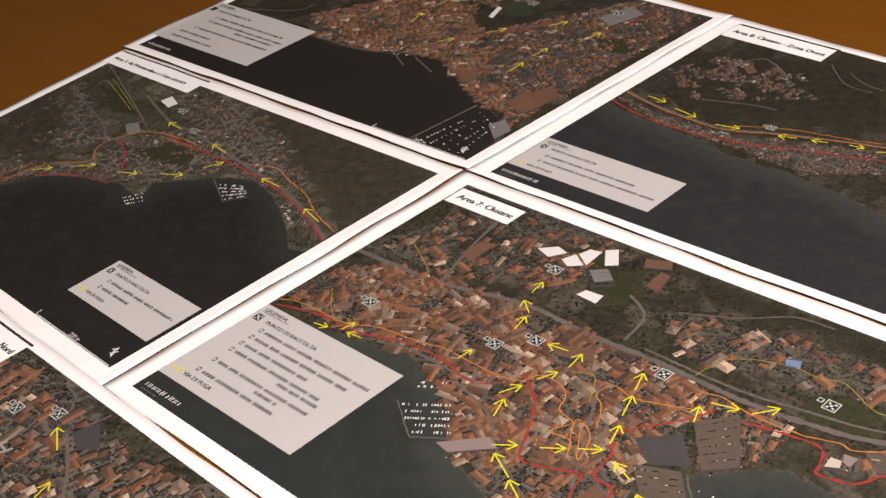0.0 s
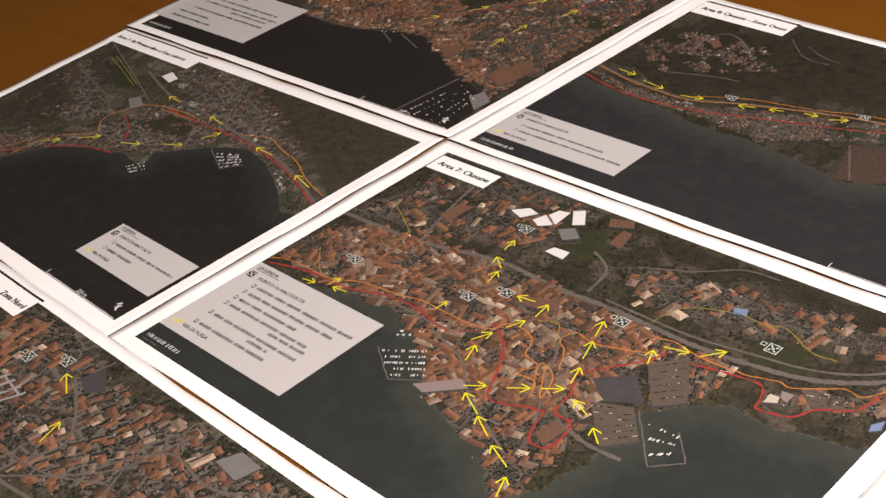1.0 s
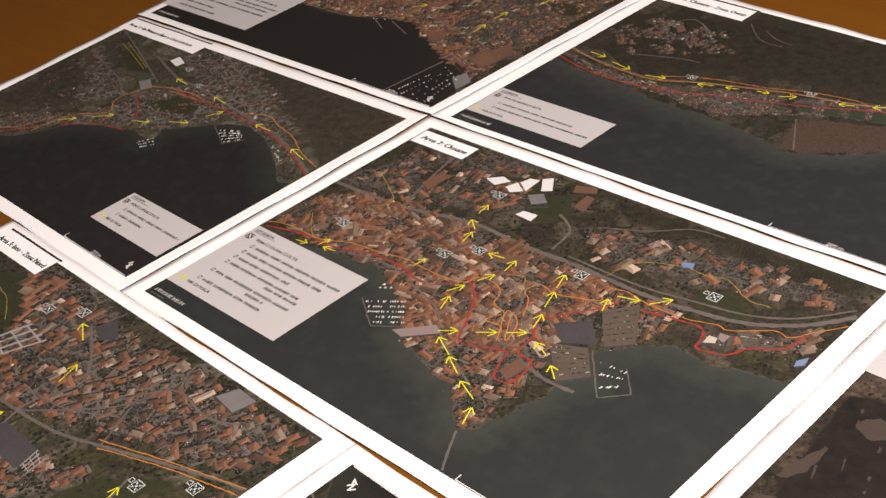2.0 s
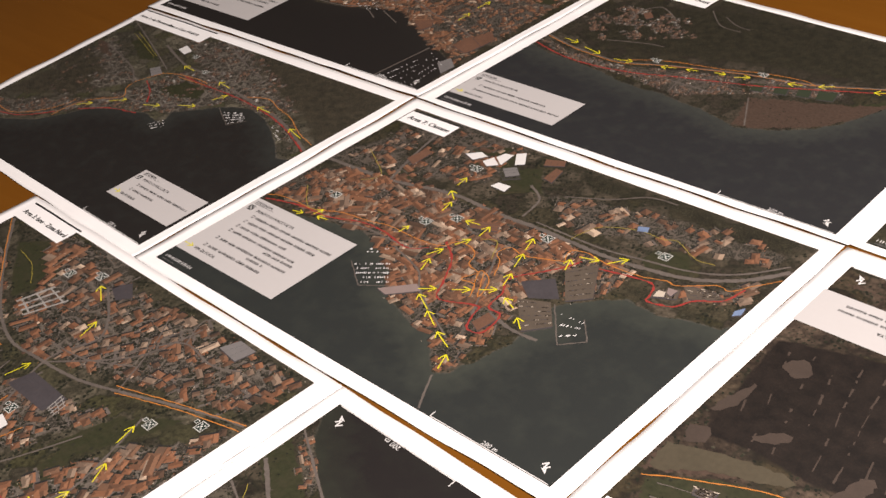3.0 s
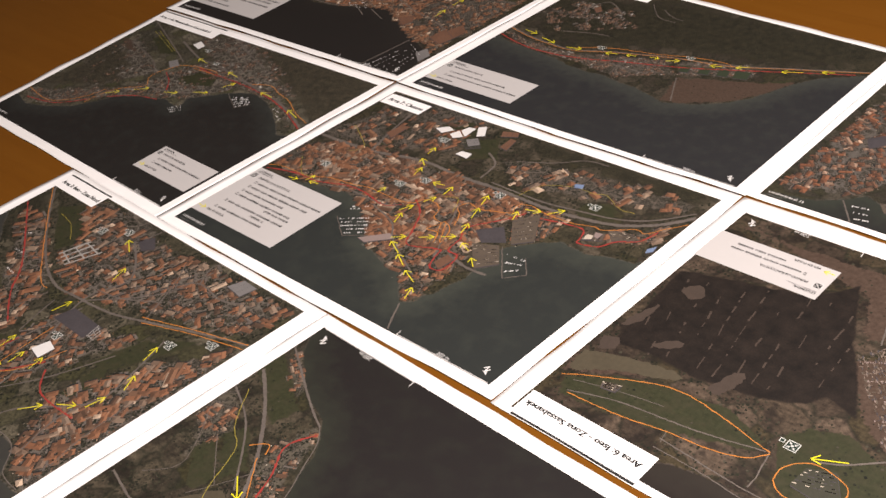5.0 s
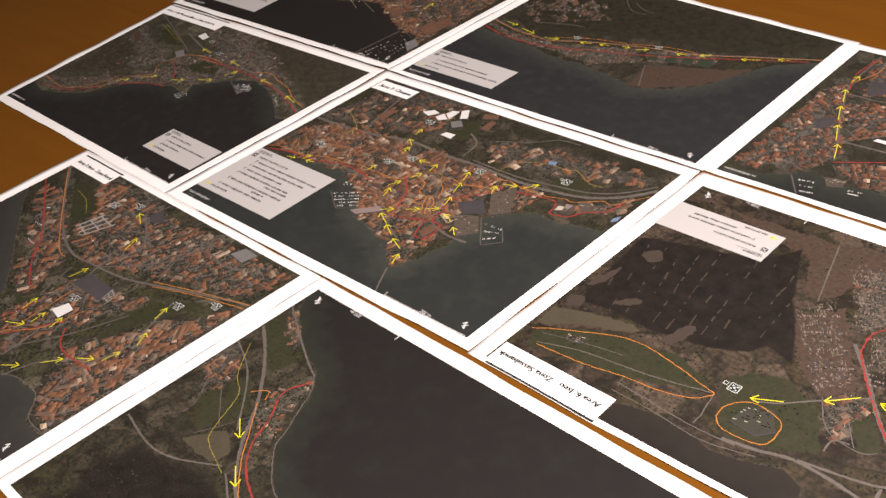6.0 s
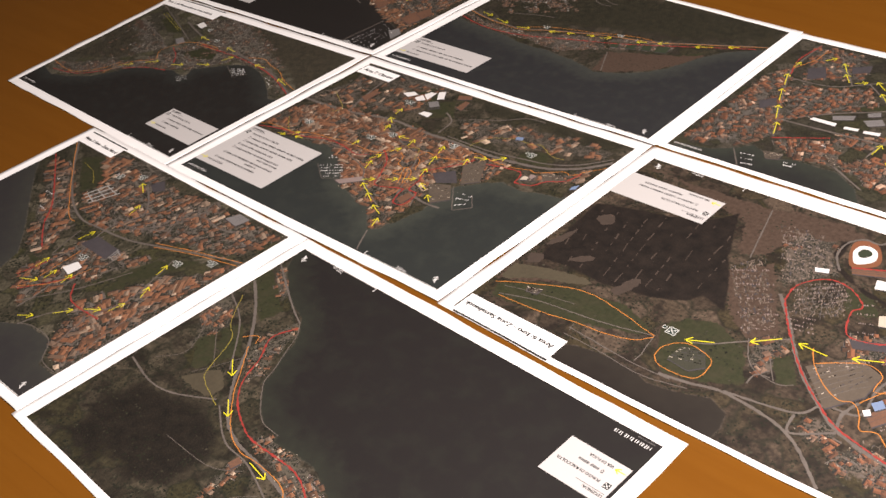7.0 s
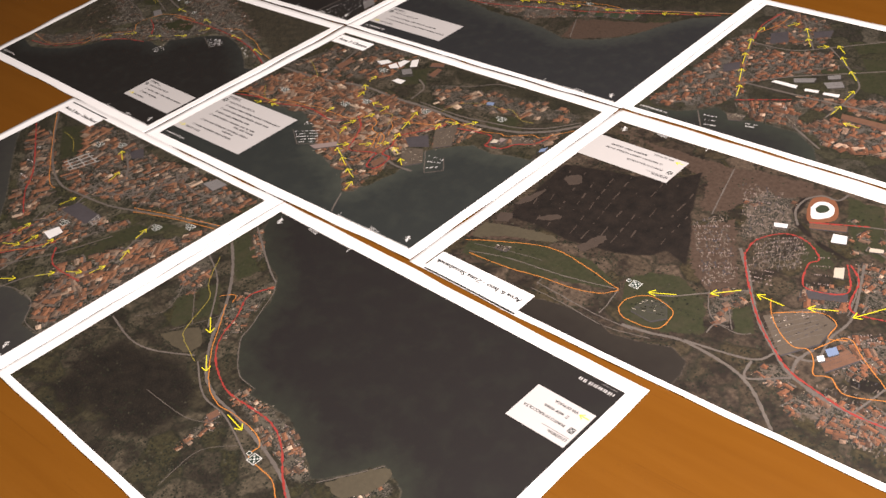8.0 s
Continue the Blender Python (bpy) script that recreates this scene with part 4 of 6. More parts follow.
        (420, [(163, 250), (206, 254), (229, 212), (203, 180)]),
        (420, [(158, 178), (176, 203), (224, 132), (209, 111)]),
        (240, [(212, 186), (240, 205), (258, 189), (259, 168), (227, 151)]),
        (220, [(262, 105), (288, 136), (310, 124), (307, 96), (290, 75)]),
        (260, [(325, 30), (390, 20), (400, 60), (345, 95), (322, 60)]),
    ],
)

NORTH = dict(
    corners=[(-0.2050, -0.3120), (0.2092, -0.3190), (0.2338, 0.0000), (-0.1805, 0.0075)],
    frame=(14, 10, 401, 289),
    land=[(-27.1, 260.8), (-3.3, 237.9), (32.5, 209.4), (88, 175), (141, 143.5), (177.7, 117.8), (204.8, 44.7), (260.3, 42.4), (294.2, 60.7), (306.3, 66.3), (344.2, 67.3), (355.5, 62.6), (372.4, 44.4), (394.2, 44.4), (422.5, 49), (436.4, 100.2), (441.5, 321), (-34.4, 316)],
    forest=[
        [(-3.3, 237.9), (20.1, 264.9), (58.6, 237.6), (79.5, 196)],
        [(190.6, 234), (197.3, 250.5), (223.7, 228.5), (211.3, 209)],
    ],
    green=[
        [(52.6, 254.8), (81.6, 270.8), (130.2, 250.9), (132.3, 232.5), (122.6, 214.1)],
        [(305.4, 150.3), (319.6, 192.1), (365, 221.7), (348.5, 187.5), (330.3, 154.7)],
        [(321.3, 117.3), (315.9, 156.7), (330.3, 154.7), (345.6, 122)],
        [(189, 124.7), (216.3, 129.6), (215, 111.8)],
    ],
    field=[
    ],
    orange=[
        [(290, 208.2), (341.8, 223.3), (370.9, 230.8), (405.2, 239.4)],
        [(295.7, 203.6), (347.3, 219.9), (406.3, 233.6)],
        [(14.9, 269.1), (73.6, 232.4), (152.4, 187), (174.9, 181.7)],
        [(234.2, 90.1), (261.7, 112.5), (275.1, 148.3)],
        [(240.1, 99.3), (237.1, 125.2), (234.4, 157.7)],
    ],
    red=[
        [(10, 245.3), (112.6, 189.1), (149.3, 160.5), (191, 137.5)],
        [(214.1, 100), (221.9, 133)],
        [(239.1, 87.7), (273.5, 130.7)],
        [(283, 125.7), (308.4, 109.2), (358, 109.2)],
    ],
    yellow=[
        [(68.4, 249.8), (96.4, 245.2), (120.3, 232.2)],
    ],
    built=[
        (60, [(26.4, 233.4), (61.8, 239.4), (170.6, 185.3), (200.4, 131.5), (178.4, 130), (117.6, 166.8)]),
        (120, [(131.4, 212.7), (193.1, 273.5), (339.6, 284.1), (398.7, 284.4), (383.8, 241.9), (275.8, 211.4), (198.9, 189.7)]),
        (24, [(66, 283), (165.3, 297), (204.1, 267), (154.9, 213.5)]),
        (50, [(209, 102.5), (219, 165.9), (314.3, 188.8), (283, 125.7), (258.6, 78.2)]),
        (330, [(352.7, 65.8), (316.2, 114.1), (357.4, 182.2), (401.2, 230.5), (401.6, 198.7), (424.8, 50.5), (396.6, 46)]),
    ],
    boats=[
        (10, [(57, 223.1), (64.7, 227.4), (135.1, 164.5), (117.6, 166.8)]),
    ],
    roads=[
        (2.2, [(16.9, 270.2), (74.3, 232.8), (133.9, 201.4), (176.4, 188.7), (209.9, 190.2), (258.7, 195.4), (295.9, 206), (337.5, 219.6), (385.7, 234.2), (409.6, 237.8)]),
        (2, [(268.1, 73.5), (261.7, 112.5), (220.9, 190.6), (229.4, 231.8), (178.1, 265)]),
        (1.6, [(220.9, 190.6), (272.5, 233), (287.2, 277.5)]),
        (1.6, [(221.9, 133), (231.2, 184.9)]),
        (1.4, [(258.6, 78.2), (292.5, 120.7), (317.1, 168.4)]),
        (1.6, [(296, 59.8), (308.6, 88.4), (344, 116.9), (357, 139.5), (335.5, 201.6)]),
        (1.2, [(295.9, 206), (273.6, 245.5), (254.4, 270.8)]),
        (1.4, [(260.8, 220.1), (273.6, 245.5), (290.9, 261.6), (326.8, 259), (350.2, 267.1)]),
        (1.2, [(290.9, 261.6), (279.9, 285.5), (315, 293.6)]),
        (1.2, [(205.5, 205.7), (244, 210.2), (282.5, 227)]),
        (1.3, [(211.6, 138.3), (202.5, 162), (198, 177.2)]),
        (1, [(174.2, 151.1), (181.5, 179.5)]),
        (1, [(51.9, 220.3), (77.3, 227.8)]),
        (1, [(94.6, 191.6), (126.3, 203.4)]),
        (1.3, [(180.7, 260.1), (188, 283.5), (188.8, 297)]),
        (1, [(137.5, 216.2), (159, 234.9)]),
        (1.4, [(357.6, 68.9), (348, 102.9), (357, 139.5)]),
        (1, [(393.7, 72.6), (384.9, 106.1), (382.2, 155.2)]),
        (0.8, [(294.2, 60.7), (310.6, 67), (345.9, 66.4), (370.7, 48.1), (396.6, 46)]),
    ],
    patches=[
        ("slate", [(221.1, 164.8), (225.6, 181.6), (273, 180.9), (269.5, 165.1)]),
        ("white", [(244.9, 132.2), (249.8, 146.4), (263.4, 143.5), (262.2, 129.3)]),
        ("comb", [(132, 214.5), (140.5, 241.4), (168.7, 238.2), (154.8, 208.4)]),
        ("grey", [(314.8, 273.1), (321, 286.2), (340.3, 285.3), (336.7, 270.7)]),
        ("grey", [(315.8, 276.1), (322.6, 292), (349.7, 284.2), (338.2, 271.6)]),
        ("comb", [(271, 167.2), (266.7, 181.2), (279.1, 177.2), (280.9, 166.3)]),
        ("slate", [(181.1, 266.7), (190.5, 278.5), (207, 268.7), (198.5, 260)]),
    ],
    arrows=[
        [(217.1, 221), (211, 237.1)],
        [(190.1, 252.6), (172.7, 262)],
        [(211, 167), (214.4, 184.5)],
        [(218.6, 117.3), (216, 132.9)],
        [(223.9, 98.2), (243.3, 106.7)],
        [(245.8, 111.6), (244.4, 126.3)],
        [(269.7, 117.5), (265.9, 131.7)],
        [(310.5, 88.6), (323.1, 102.7)],
        [(331.5, 110), (346.6, 118.4)],
        [(354.9, 121.6), (358.1, 137.1)],
        [(362.5, 150.3), (354.3, 164.2)],
        [(342.6, 178.5), (337.6, 194)],
        [(282.2, 66.6), (296.7, 75.7)],
    ],
    markers=[(135.8, 256.7), (162, 268.9), (249.3, 152.9), (345.2, 200.9), (375.4, 220.3)],
    legend=[],
    title=[(11.5, 271.6), (86.1, 271.9), (84.1, 290.1), (9.6, 289.3)],
)

SHORE = dict(
    corners=[(0.2065, -0.3235), (0.7104, -0.3520), (0.7050, -0.0143), (0.2310, 0.0012)],
    frame=(12, 7, 407, 286),
    land=[(2.8, 285.2), (23.1, 256.5), (44.7, 241), (67.9, 228), (86.8, 222.4), (100.9, 209.3), (109.3, 197.3), (115, 179.3), (123.6, 163.9), (126.3, 153.2), (146.2, 135.3), (163.5, 124.8), (182.4, 123.9), (183.7, 117.4), (207.1, 120.7), (226.4, 121.3), (250.4, 112), (275.8, 98.6), (285.2, 93.1), (291.4, 98.2), (303.2, 114), (316.3, 134), (325, 131.2), (341.9, 125.8), (352.6, 110.1), (354.1, 88), (295.7, 10.6), (3, 2.7)],
    forest=[
        [(28, 41), (48.9, 92.9), (113.3, 109.6), (145.6, 102.7), (162.4, 85.2), (161, 39.5), (129.1, 20.2)],
        [(37.4, 14.6), (57.9, 65.4), (113.7, 14.8), (74.8, 13.2)],
    ],
    green=[
        [(40, 149.9), (44.3, 167.3), (76.7, 141.3), (67.4, 125.2)],
        [(44.4, 170.2), (52.7, 187.9), (86.2, 162), (77.4, 143.6)],
        [(2.2, 231.2), (5, 254.4), (68.3, 218.5), (64.8, 196.9)],
    ],
    field=[
    ],
    orange=[
        [(68.6, 176.2), (78.1, 185.1), (84.1, 177.6)],
        [(81.8, 172.3), (101, 151.1), (118.8, 130.6), (149.1, 105.5), (172, 96.7), (191.9, 97.6), (217.5, 96.3), (231.8, 90.3), (233.9, 78.2), (263.3, 75.4), (281.4, 64.7)],
    ],
    red=[
        [(97.1, 211.2), (88.4, 190.9), (101.6, 169.1), (113.2, 143.2), (132.4, 124.5), (164.8, 110.1), (193.4, 109.9), (220.8, 109.7), (244.2, 100.2), (265.5, 83.8), (287.2, 69.4)],
    ],
    yellow=[
        [(22.7, 210), (44.6, 181.9), (63.8, 167.9), (78.9, 134.1), (88.8, 124.3), (118.8, 113.9)],
    ],
    built=[
        (12, [(8, 184.1), (15, 209.4), (51.1, 177.2), (42.4, 142.4)]),
        (12, [(79.9, 170.8), (89.9, 219.9), (103.1, 206.4), (118.8, 156.1), (115.1, 144.6)]),
        (26, [(164.8, 110.1), (182.4, 123.9), (238.5, 116.6), (288.3, 95.6), (279.7, 82.3), (235.1, 92.9)]),
        (9, [(178.4, 68.3), (179.6, 99), (191.8, 79.3), (187, 46.8)]),
        (7, [(14.5, 250.4), (18.1, 263.5), (54.8, 238.2), (57.7, 220.5)]),
        (8, [(308.2, 99), (328.6, 127.8), (340, 116.9), (318.6, 94.9)]),
    ],
    boats=[
        (22, [(223, 118.6), (262, 107.6), (285.2, 93.1), (279.7, 82.3), (250.7, 98.6)]),
    ],
    roads=[
        (2.6, [(6.5, 234.3), (48.6, 204.2), (81.8, 172.3), (107.6, 138.8), (136.9, 111.8), (162.8, 100.8), (196, 97.2), (239.4, 89.4), (269.5, 80.5), (293.4, 68.3)]),
        (1.6, [(15.9, 103.1), (52.7, 95.9), (79.8, 99.9), (113.3, 117.9)]),
        (1.4, [(10.8, 206.4), (50.7, 186.4), (93.4, 145.3)]),
        (1.5, [(11.6, 259), (67.9, 228), (92.2, 216.9)]),
        (1.4, [(120.7, 115.4), (155.8, 95.3), (189.2, 91.7), (238.2, 74.9)]),
        (0.7, [(92.2, 216.9), (102.7, 206.1), (111.9, 187.6), (121.9, 167), (127.1, 153.8), (146.5, 135.5), (162.9, 125.8), (183, 124.5)]),
        (0.8, [(290.2, 94), (304, 113.3), (317.3, 134.1)]),
        (0.5, [(70.4, 123.1), (81.8, 143.4), (90, 160.4)]),
        (0.5, [(42.4, 168.7), (79.7, 139.2)]),
        (0.5, [(115.3, 70.5), (165.3, 72.5), (190.5, 85.5)]),
        (0.5, [(204.2, 19.9), (200.2, 57.6), (218.7, 79.7)]),
        (0.5, [(31.6, 115.4), (45.6, 140.2), (12.1, 187.2)]),
    ],
    patches=[
        ("meadow", [(68.1, 115.1), (76.7, 127.1), (87.1, 139.6), (101.2, 133.9), (106.9, 126.4), (104.4, 116), (88.2, 113.5)]),
        ("meadow", [(294.9, 97.7), (304.4, 113), (317.8, 132.6), (328.6, 127.8), (325.4, 109.6), (311.9, 95.7)]),
        ("roof", [(174.9, 83.9), (176.9, 93), (183.4, 90.8), (181.4, 81.8)]),
        ("white", [(11.7, 256.9), (14.9, 263.4), (19.2, 260.1), (16.9, 254.3)]),
    ],
    arrows=[
        [(85.2, 154.1), (100.7, 142.2)],
        [(121, 123.9), (135.8, 112.6)],
        [(187.8, 94.4), (208.8, 91.5)],
    ],
    markers=[(238.9, 79.5)],
    legend=[(404.6, 220.3), (350.8, 220.9), (350.4, 256.6), (403.7, 256.9)],
    title=[],
)

# ---- helpers for things ----


def part(name, bm, mat, parent, label="", kind=""):
    me = bpy.data.meshes.new(name)
    bm.to_mesh(me)
    bm.free()
    for m in mat if isinstance(mat, (list, tuple)) else [mat]:
        me.materials.append(m)
    ob = new(name, me)
    ob.parent = parent
    return tagged(ob, label, "", "", kind)


def box(bm, x0, y0, z0, x1, y1, z1):
    v = [bm.verts.new((x, y, z)) for z in (z0, z1) for x, y in ((x0, y0), (x1, y0), (x1, y1), (x0, y1))]
    for f in ((3, 2, 1, 0), (4, 5, 6, 7), (0, 1, 5, 4), (1, 2, 6, 5), (2, 3, 7, 6), (3, 0, 4, 7)):
        bm.faces.new([v[i] for i in f])


# ---- room and table ----
def room():
    plain, boards, white = plaster("wall_plaster", (0.15, 0.13, 0.11)), plaster("floor_stone", (0.12, 0.09, 0.065)), plaster("ceiling_plaster", (0.45, 0.42, 0.38))
    x0, x1, y0, y1, z0, z1 = -2.6, 3.0, -2.4, 2.8, -0.76, 2.1
    for name, b, m, cat in (
        ("floor", (x0, y0, z0 - 0.1, x1, y1, z0), boards, "floor"),
        ("ceiling", (x0, y0, z1, x1, y1, z1 + 0.1), white, "ceiling"),
        ("wall_north", (x0, y1, z0, x1, y1 + 0.1, z1), plain, "wall"),
        ("wall_south", (x0, y0 - 0.1, z0, x1, y0, z1), plain, "wall"),
        ("wall_west", (x0 - 0.1, y0, z0, x0, y1, z1), plain, "wall"),
        ("wall_east", (x1, y0, z0, x1 + 0.1, y1, z1), plain, "wall"),
    ):
        bm = bmesh.new()
        box(bm, *b)
        tagged(part(name, bm, m, None), "plain plastered surface of the closed room", cat, "", "structure")


def table():
    top = tagged(new("table"), "varnished orange-brown wooden table under the map sheets", "table")
    top.location = (0.25, 0.1, -0.76)
    bm = bmesh.new()
    box(bm, -1.35, -1.0, 0.722, 1.35, 1.0, 0.76)
    bmesh.ops.bevel(bm, geom=[e for e in bm.edges], offset=0.004, segments=3, affect="EDGES")
    part("tabletop", bm, WOOD, top)
    for sx in (-1, 1):
        for sy in (-1, 1):
            bm = bmesh.new()
            box(bm, sx * 1.24 - 0.035, sy * 0.9 - 0.035, 0.0, sx * 1.24 + 0.035, sy * 0.9 + 0.035, 0.722)
            part("leg", bm, WOOD, top)


room()
table()


# ---- map sheets ----
WIDE, HIGH = 420.0, 297.0


class Sheet:
    """One printed sheet: places on it are given in millimetres from its lower left corner."""

    def __init__(self, plan, level, seed, bow=0.0):
        self.plan, self.level, self.seed, self.bow = plan, level, seed, bow
        self.rng = random.Random(seed)
        self.quad = [Vector(c) for c in plan["corners"]]
        self.tag = [self.rng.uniform(0, 6.28) for _ in range(8)]

    def at(self, u, v, lift=0.0):
        a, b = u / WIDE, v / HIGH
        q = self.quad
        p = q[0] * (1 - a) * (1 - b) + q[1] * a * (1 - b) + q[2] * a * b + q[3] * (1 - a) * b
        y = p.y + self.bow * math.sin(math.pi * min(1, max(0, a))) * (1 - b) ** 2
        e = max(0.0, min(u, WIDE - u, v, HIGH - v))
        k = (1 - e / 12.0) ** 2 if e < 12.0 else 0.0
        h = self.tag
        rip = math.sin(u / 21.0 + v / 17.0 + h[0]) + 0.7 * math.sin(u / 9.3 - v / 12.0 + h[1]) + 0.6 * math.sin(u / 47.0 + v / 39.0 + h[2])
        edge_x = 0.00035 * k * math.sin(v / 13.0 + h[3]) + 0.0004 * k * math.sin(v / 41.0 + h[4])
        edge_y = 0.00035 * k * math.sin(u / 15.0 + h[5]) + 0.0005 * k * math.sin(u / 53.0 + h[6])
        return (p.x + edge_x, y + edge_y, self.level + k * (0.00090 + 0.00026 * rip) + lift)

    def flat(self, bm, pts, lift, mat=0):
        f = bm.faces.new([bm.verts.new(self.at(u, v, lift)) for u, v in pts])
        f.material_index = mat
        f.normal_update()
        if f.normal.z < 0:
            f.normal_flip()
        return f

    def panel(self, bm, u0, v0, u1, v1, lift, mat=0):
        nu, nv = max(1, int(abs(u1 - u0) / 5)), max(1, int(abs(v1 - v0) / 2))
        g = [[bm.verts.new(self.at(u0 + (u1 - u0) * i / nu, v0 + (v1 - v0) * j / nv, lift)) for i in range(nu + 1)] for j in range(nv + 1)]
        for j in range(nv):
            for i in range(nu):
                bm.faces.new((g[j][i], g[j][i + 1], g[j + 1][i + 1], g[j + 1][i])).material_index = mat

    def inside(self, u, v, pad=0.0):
        x0, y0, x1, y1 = self.plan["frame"]
        return x0 + pad < u < x1 - pad and y0 + pad < v < y1 - pad


def in_polygon(u, v, poly):
    hit = False
    for (ax, ay), (bx, by) in zip(poly, poly[1:] + poly[:1]):
        if (ay > v) != (by > v) and u < (bx - ax) * (v - ay) / (by - ay) + ax:
            hit = not hit
    return hit


def signed(us, vs, poly):
    """Distance in millimetres to a polygon's outline, positive inside."""
    best, hit = np.full(us.shape, 1e9), np.zeros(us.shape, bool)
    for (ax, ay), (bx, by) in zip(poly, poly[1:] + poly[:1]):
        dx, dy = bx - ax, by - ay
        k = np.clip(((us - ax) * dx + (vs - ay) * dy) / (dx * dx + dy * dy + 1e-9), 0, 1)
        best = np.minimum(best, np.hypot(us - ax - k * dx, vs - ay - k * dy))
        if dy:
            hit ^= ((ay > vs) != (by > vs)) & (us < dx * (vs - ay) / dy + ax)
    return np.where(hit, best, -best)


def smooth(pts, step=2.0):
    """A rounded line through the points."""
    if len(pts) == 2:
        a, b = Vector(pts[0]), Vector(pts[1])
        n = max(2, int((b - a).length / step))
        return [tuple(a.lerp(b, i / n)) for i in range(n + 1)]
    out, p = [], [pts[0], *pts, pts[-1]]
    for a, b, c, d in zip(p, p[1:], p[2:], p[3:]):
        n = max(1, int(math.dist(b, c) / step))
        for i in range(n):
            x = i / n
            out.append(tuple(0.5 * (2 * b[k] + (c[k] - a[k]) * x + (2 * a[k] - 5 * b[k] + 4 * c[k] - d[k]) * x * x + (3 * b[k] - a[k] - 3 * c[k] + d[k]) * x ** 3) for k in (0, 1)))
    return out + [pts[-1]]


def paper(sheet, parent):
    bm = bmesh.new()
    nu, nv = 84, 60
    top = [[bm.verts.new(sheet.at(WIDE * i / nu, HIGH * j / nv)) for i in range(nu + 1)] for j in range(nv + 1)]
    for j in range(nv):
        for i in range(nu):
            bm.faces.new((top[j][i], top[j][i + 1], top[j + 1][i + 1], top[j + 1][i])).smooth = True
    rim = top[0][:] + [r[-1] for r in top[1:]] + top[-1][-2::-1] + [r[0] for r in top[-2:0:-1]]
    low = [bm.verts.new((v.co.x, v.co.y, v.co.z - 0.0002)) for v in rim]
    for i in range(len(rim)):
        k = (i + 1) % len(rim)
        bm.faces.new((rim[i], low[i], low[k], rim[k]))
    return part("paper", bm, PAPER, parent, "white plain paper with a wide unprinted margin")


def picture(sheet, parent, mat):
    x0, y0, x1, y1 = sheet.plan["frame"]
    nu, nv = 198, 138
    us, vs = np.meshgrid(np.linspace(x0, x1, nu + 1), np.linspace(y0, y1, nv + 1))
    us, vs = us.ravel(), vs.ravel()
    cos = [sheet.at(u, v, 0.00008) for u, v in zip(us, vs)]
    w = nu + 1
    faces = [(j * w + i, j * w + i + 1, (j + 1) * w + i + 1, (j + 1) * w + i) for j in range(nv) for i in range(nu)]
    me = bpy.data.meshes.new("picture")
    me.from_pydata(cos, [], faces)
    masks = {"water": -signed(us, vs, sheet.plan["land"])}
    for key in ("forest", "green", "field"):
        masks[key] = np.max([np.full(us.shape, -30.0)] + [signed(us, vs, p) for p in sheet.plan[key]], axis=0)
    masks["built"] = np.max([np.full(us.shape, -30.0)] + [signed(us, vs, p) for _, p in sheet.plan["built"]], axis=0)
    for key, values in masks.items():
        me.attributes.new(key, "FLOAT", "POINT").data.foreach_set("value", np.clip(values, -40, 40).astype(np.float32))
    me.attributes.new("plan", "FLOAT_VECTOR", "POINT").data.foreach_set("vector", np.stack([us, vs, 0 * us], 1).astype(np.float32).ravel())
    me.materials.append(mat)
    ob = new("picture", me)
    ob.parent = parent
    return tagged(ob, "printed aerial photograph of a lake shore")


def ribbon(sheet, bm, pts, width, lift, jitter=0.0):
    line = [p for p in smooth(pts) if sheet.inside(*p, 0.4)]
    if len(line) < 2:
        return
    rows = []
    for i, (u, v) in enumerate(line):
        a, b = line[max(0, i - 1)], line[min(len(line) - 1, i + 1)]
        dx, dy = b[0] - a[0], b[1] - a[1]
        n = math.hypot(dx, dy) or 1
        w = width / 2 * (1 + sheet.rng.uniform(-jitter, jitter))
        s = sheet.rng.uniform(-jitter, jitter) * width * 0.3 + (jitter * 1.6 * noise.noise((u / 3.0, v / 3.0, 5.5)) if width <= 1 else 0.0)
        rows.append([bm.verts.new(sheet.at(u - dy / n * (s + k * w), v + dx / n * (s + k * w), lift)) for k in (-1, 1)])
    for (a, b), (c, d) in zip(rows, rows[1:]):
        bm.faces.new((a, c, d, b))


def lines(sheet, parent, name, rows, mat, lift, jitter, label=""):
    for n, (width, pts) in enumerate(rows):
        bm = bmesh.new()
        ribbon(sheet, bm, pts, width, lift + n * 0.000002, jitter)
        if len(bm.faces):
            part(name, bm, mat, parent, label)
        else:
            bm.free()


def rect(u, v, a, w, h):
    c, s = math.cos(a), math.sin(a)
    return [(u + x * c - y * s, v + x * s + y * c) for x, y in ((-w, -h), (w, -h), (w, h), (-w, h))]


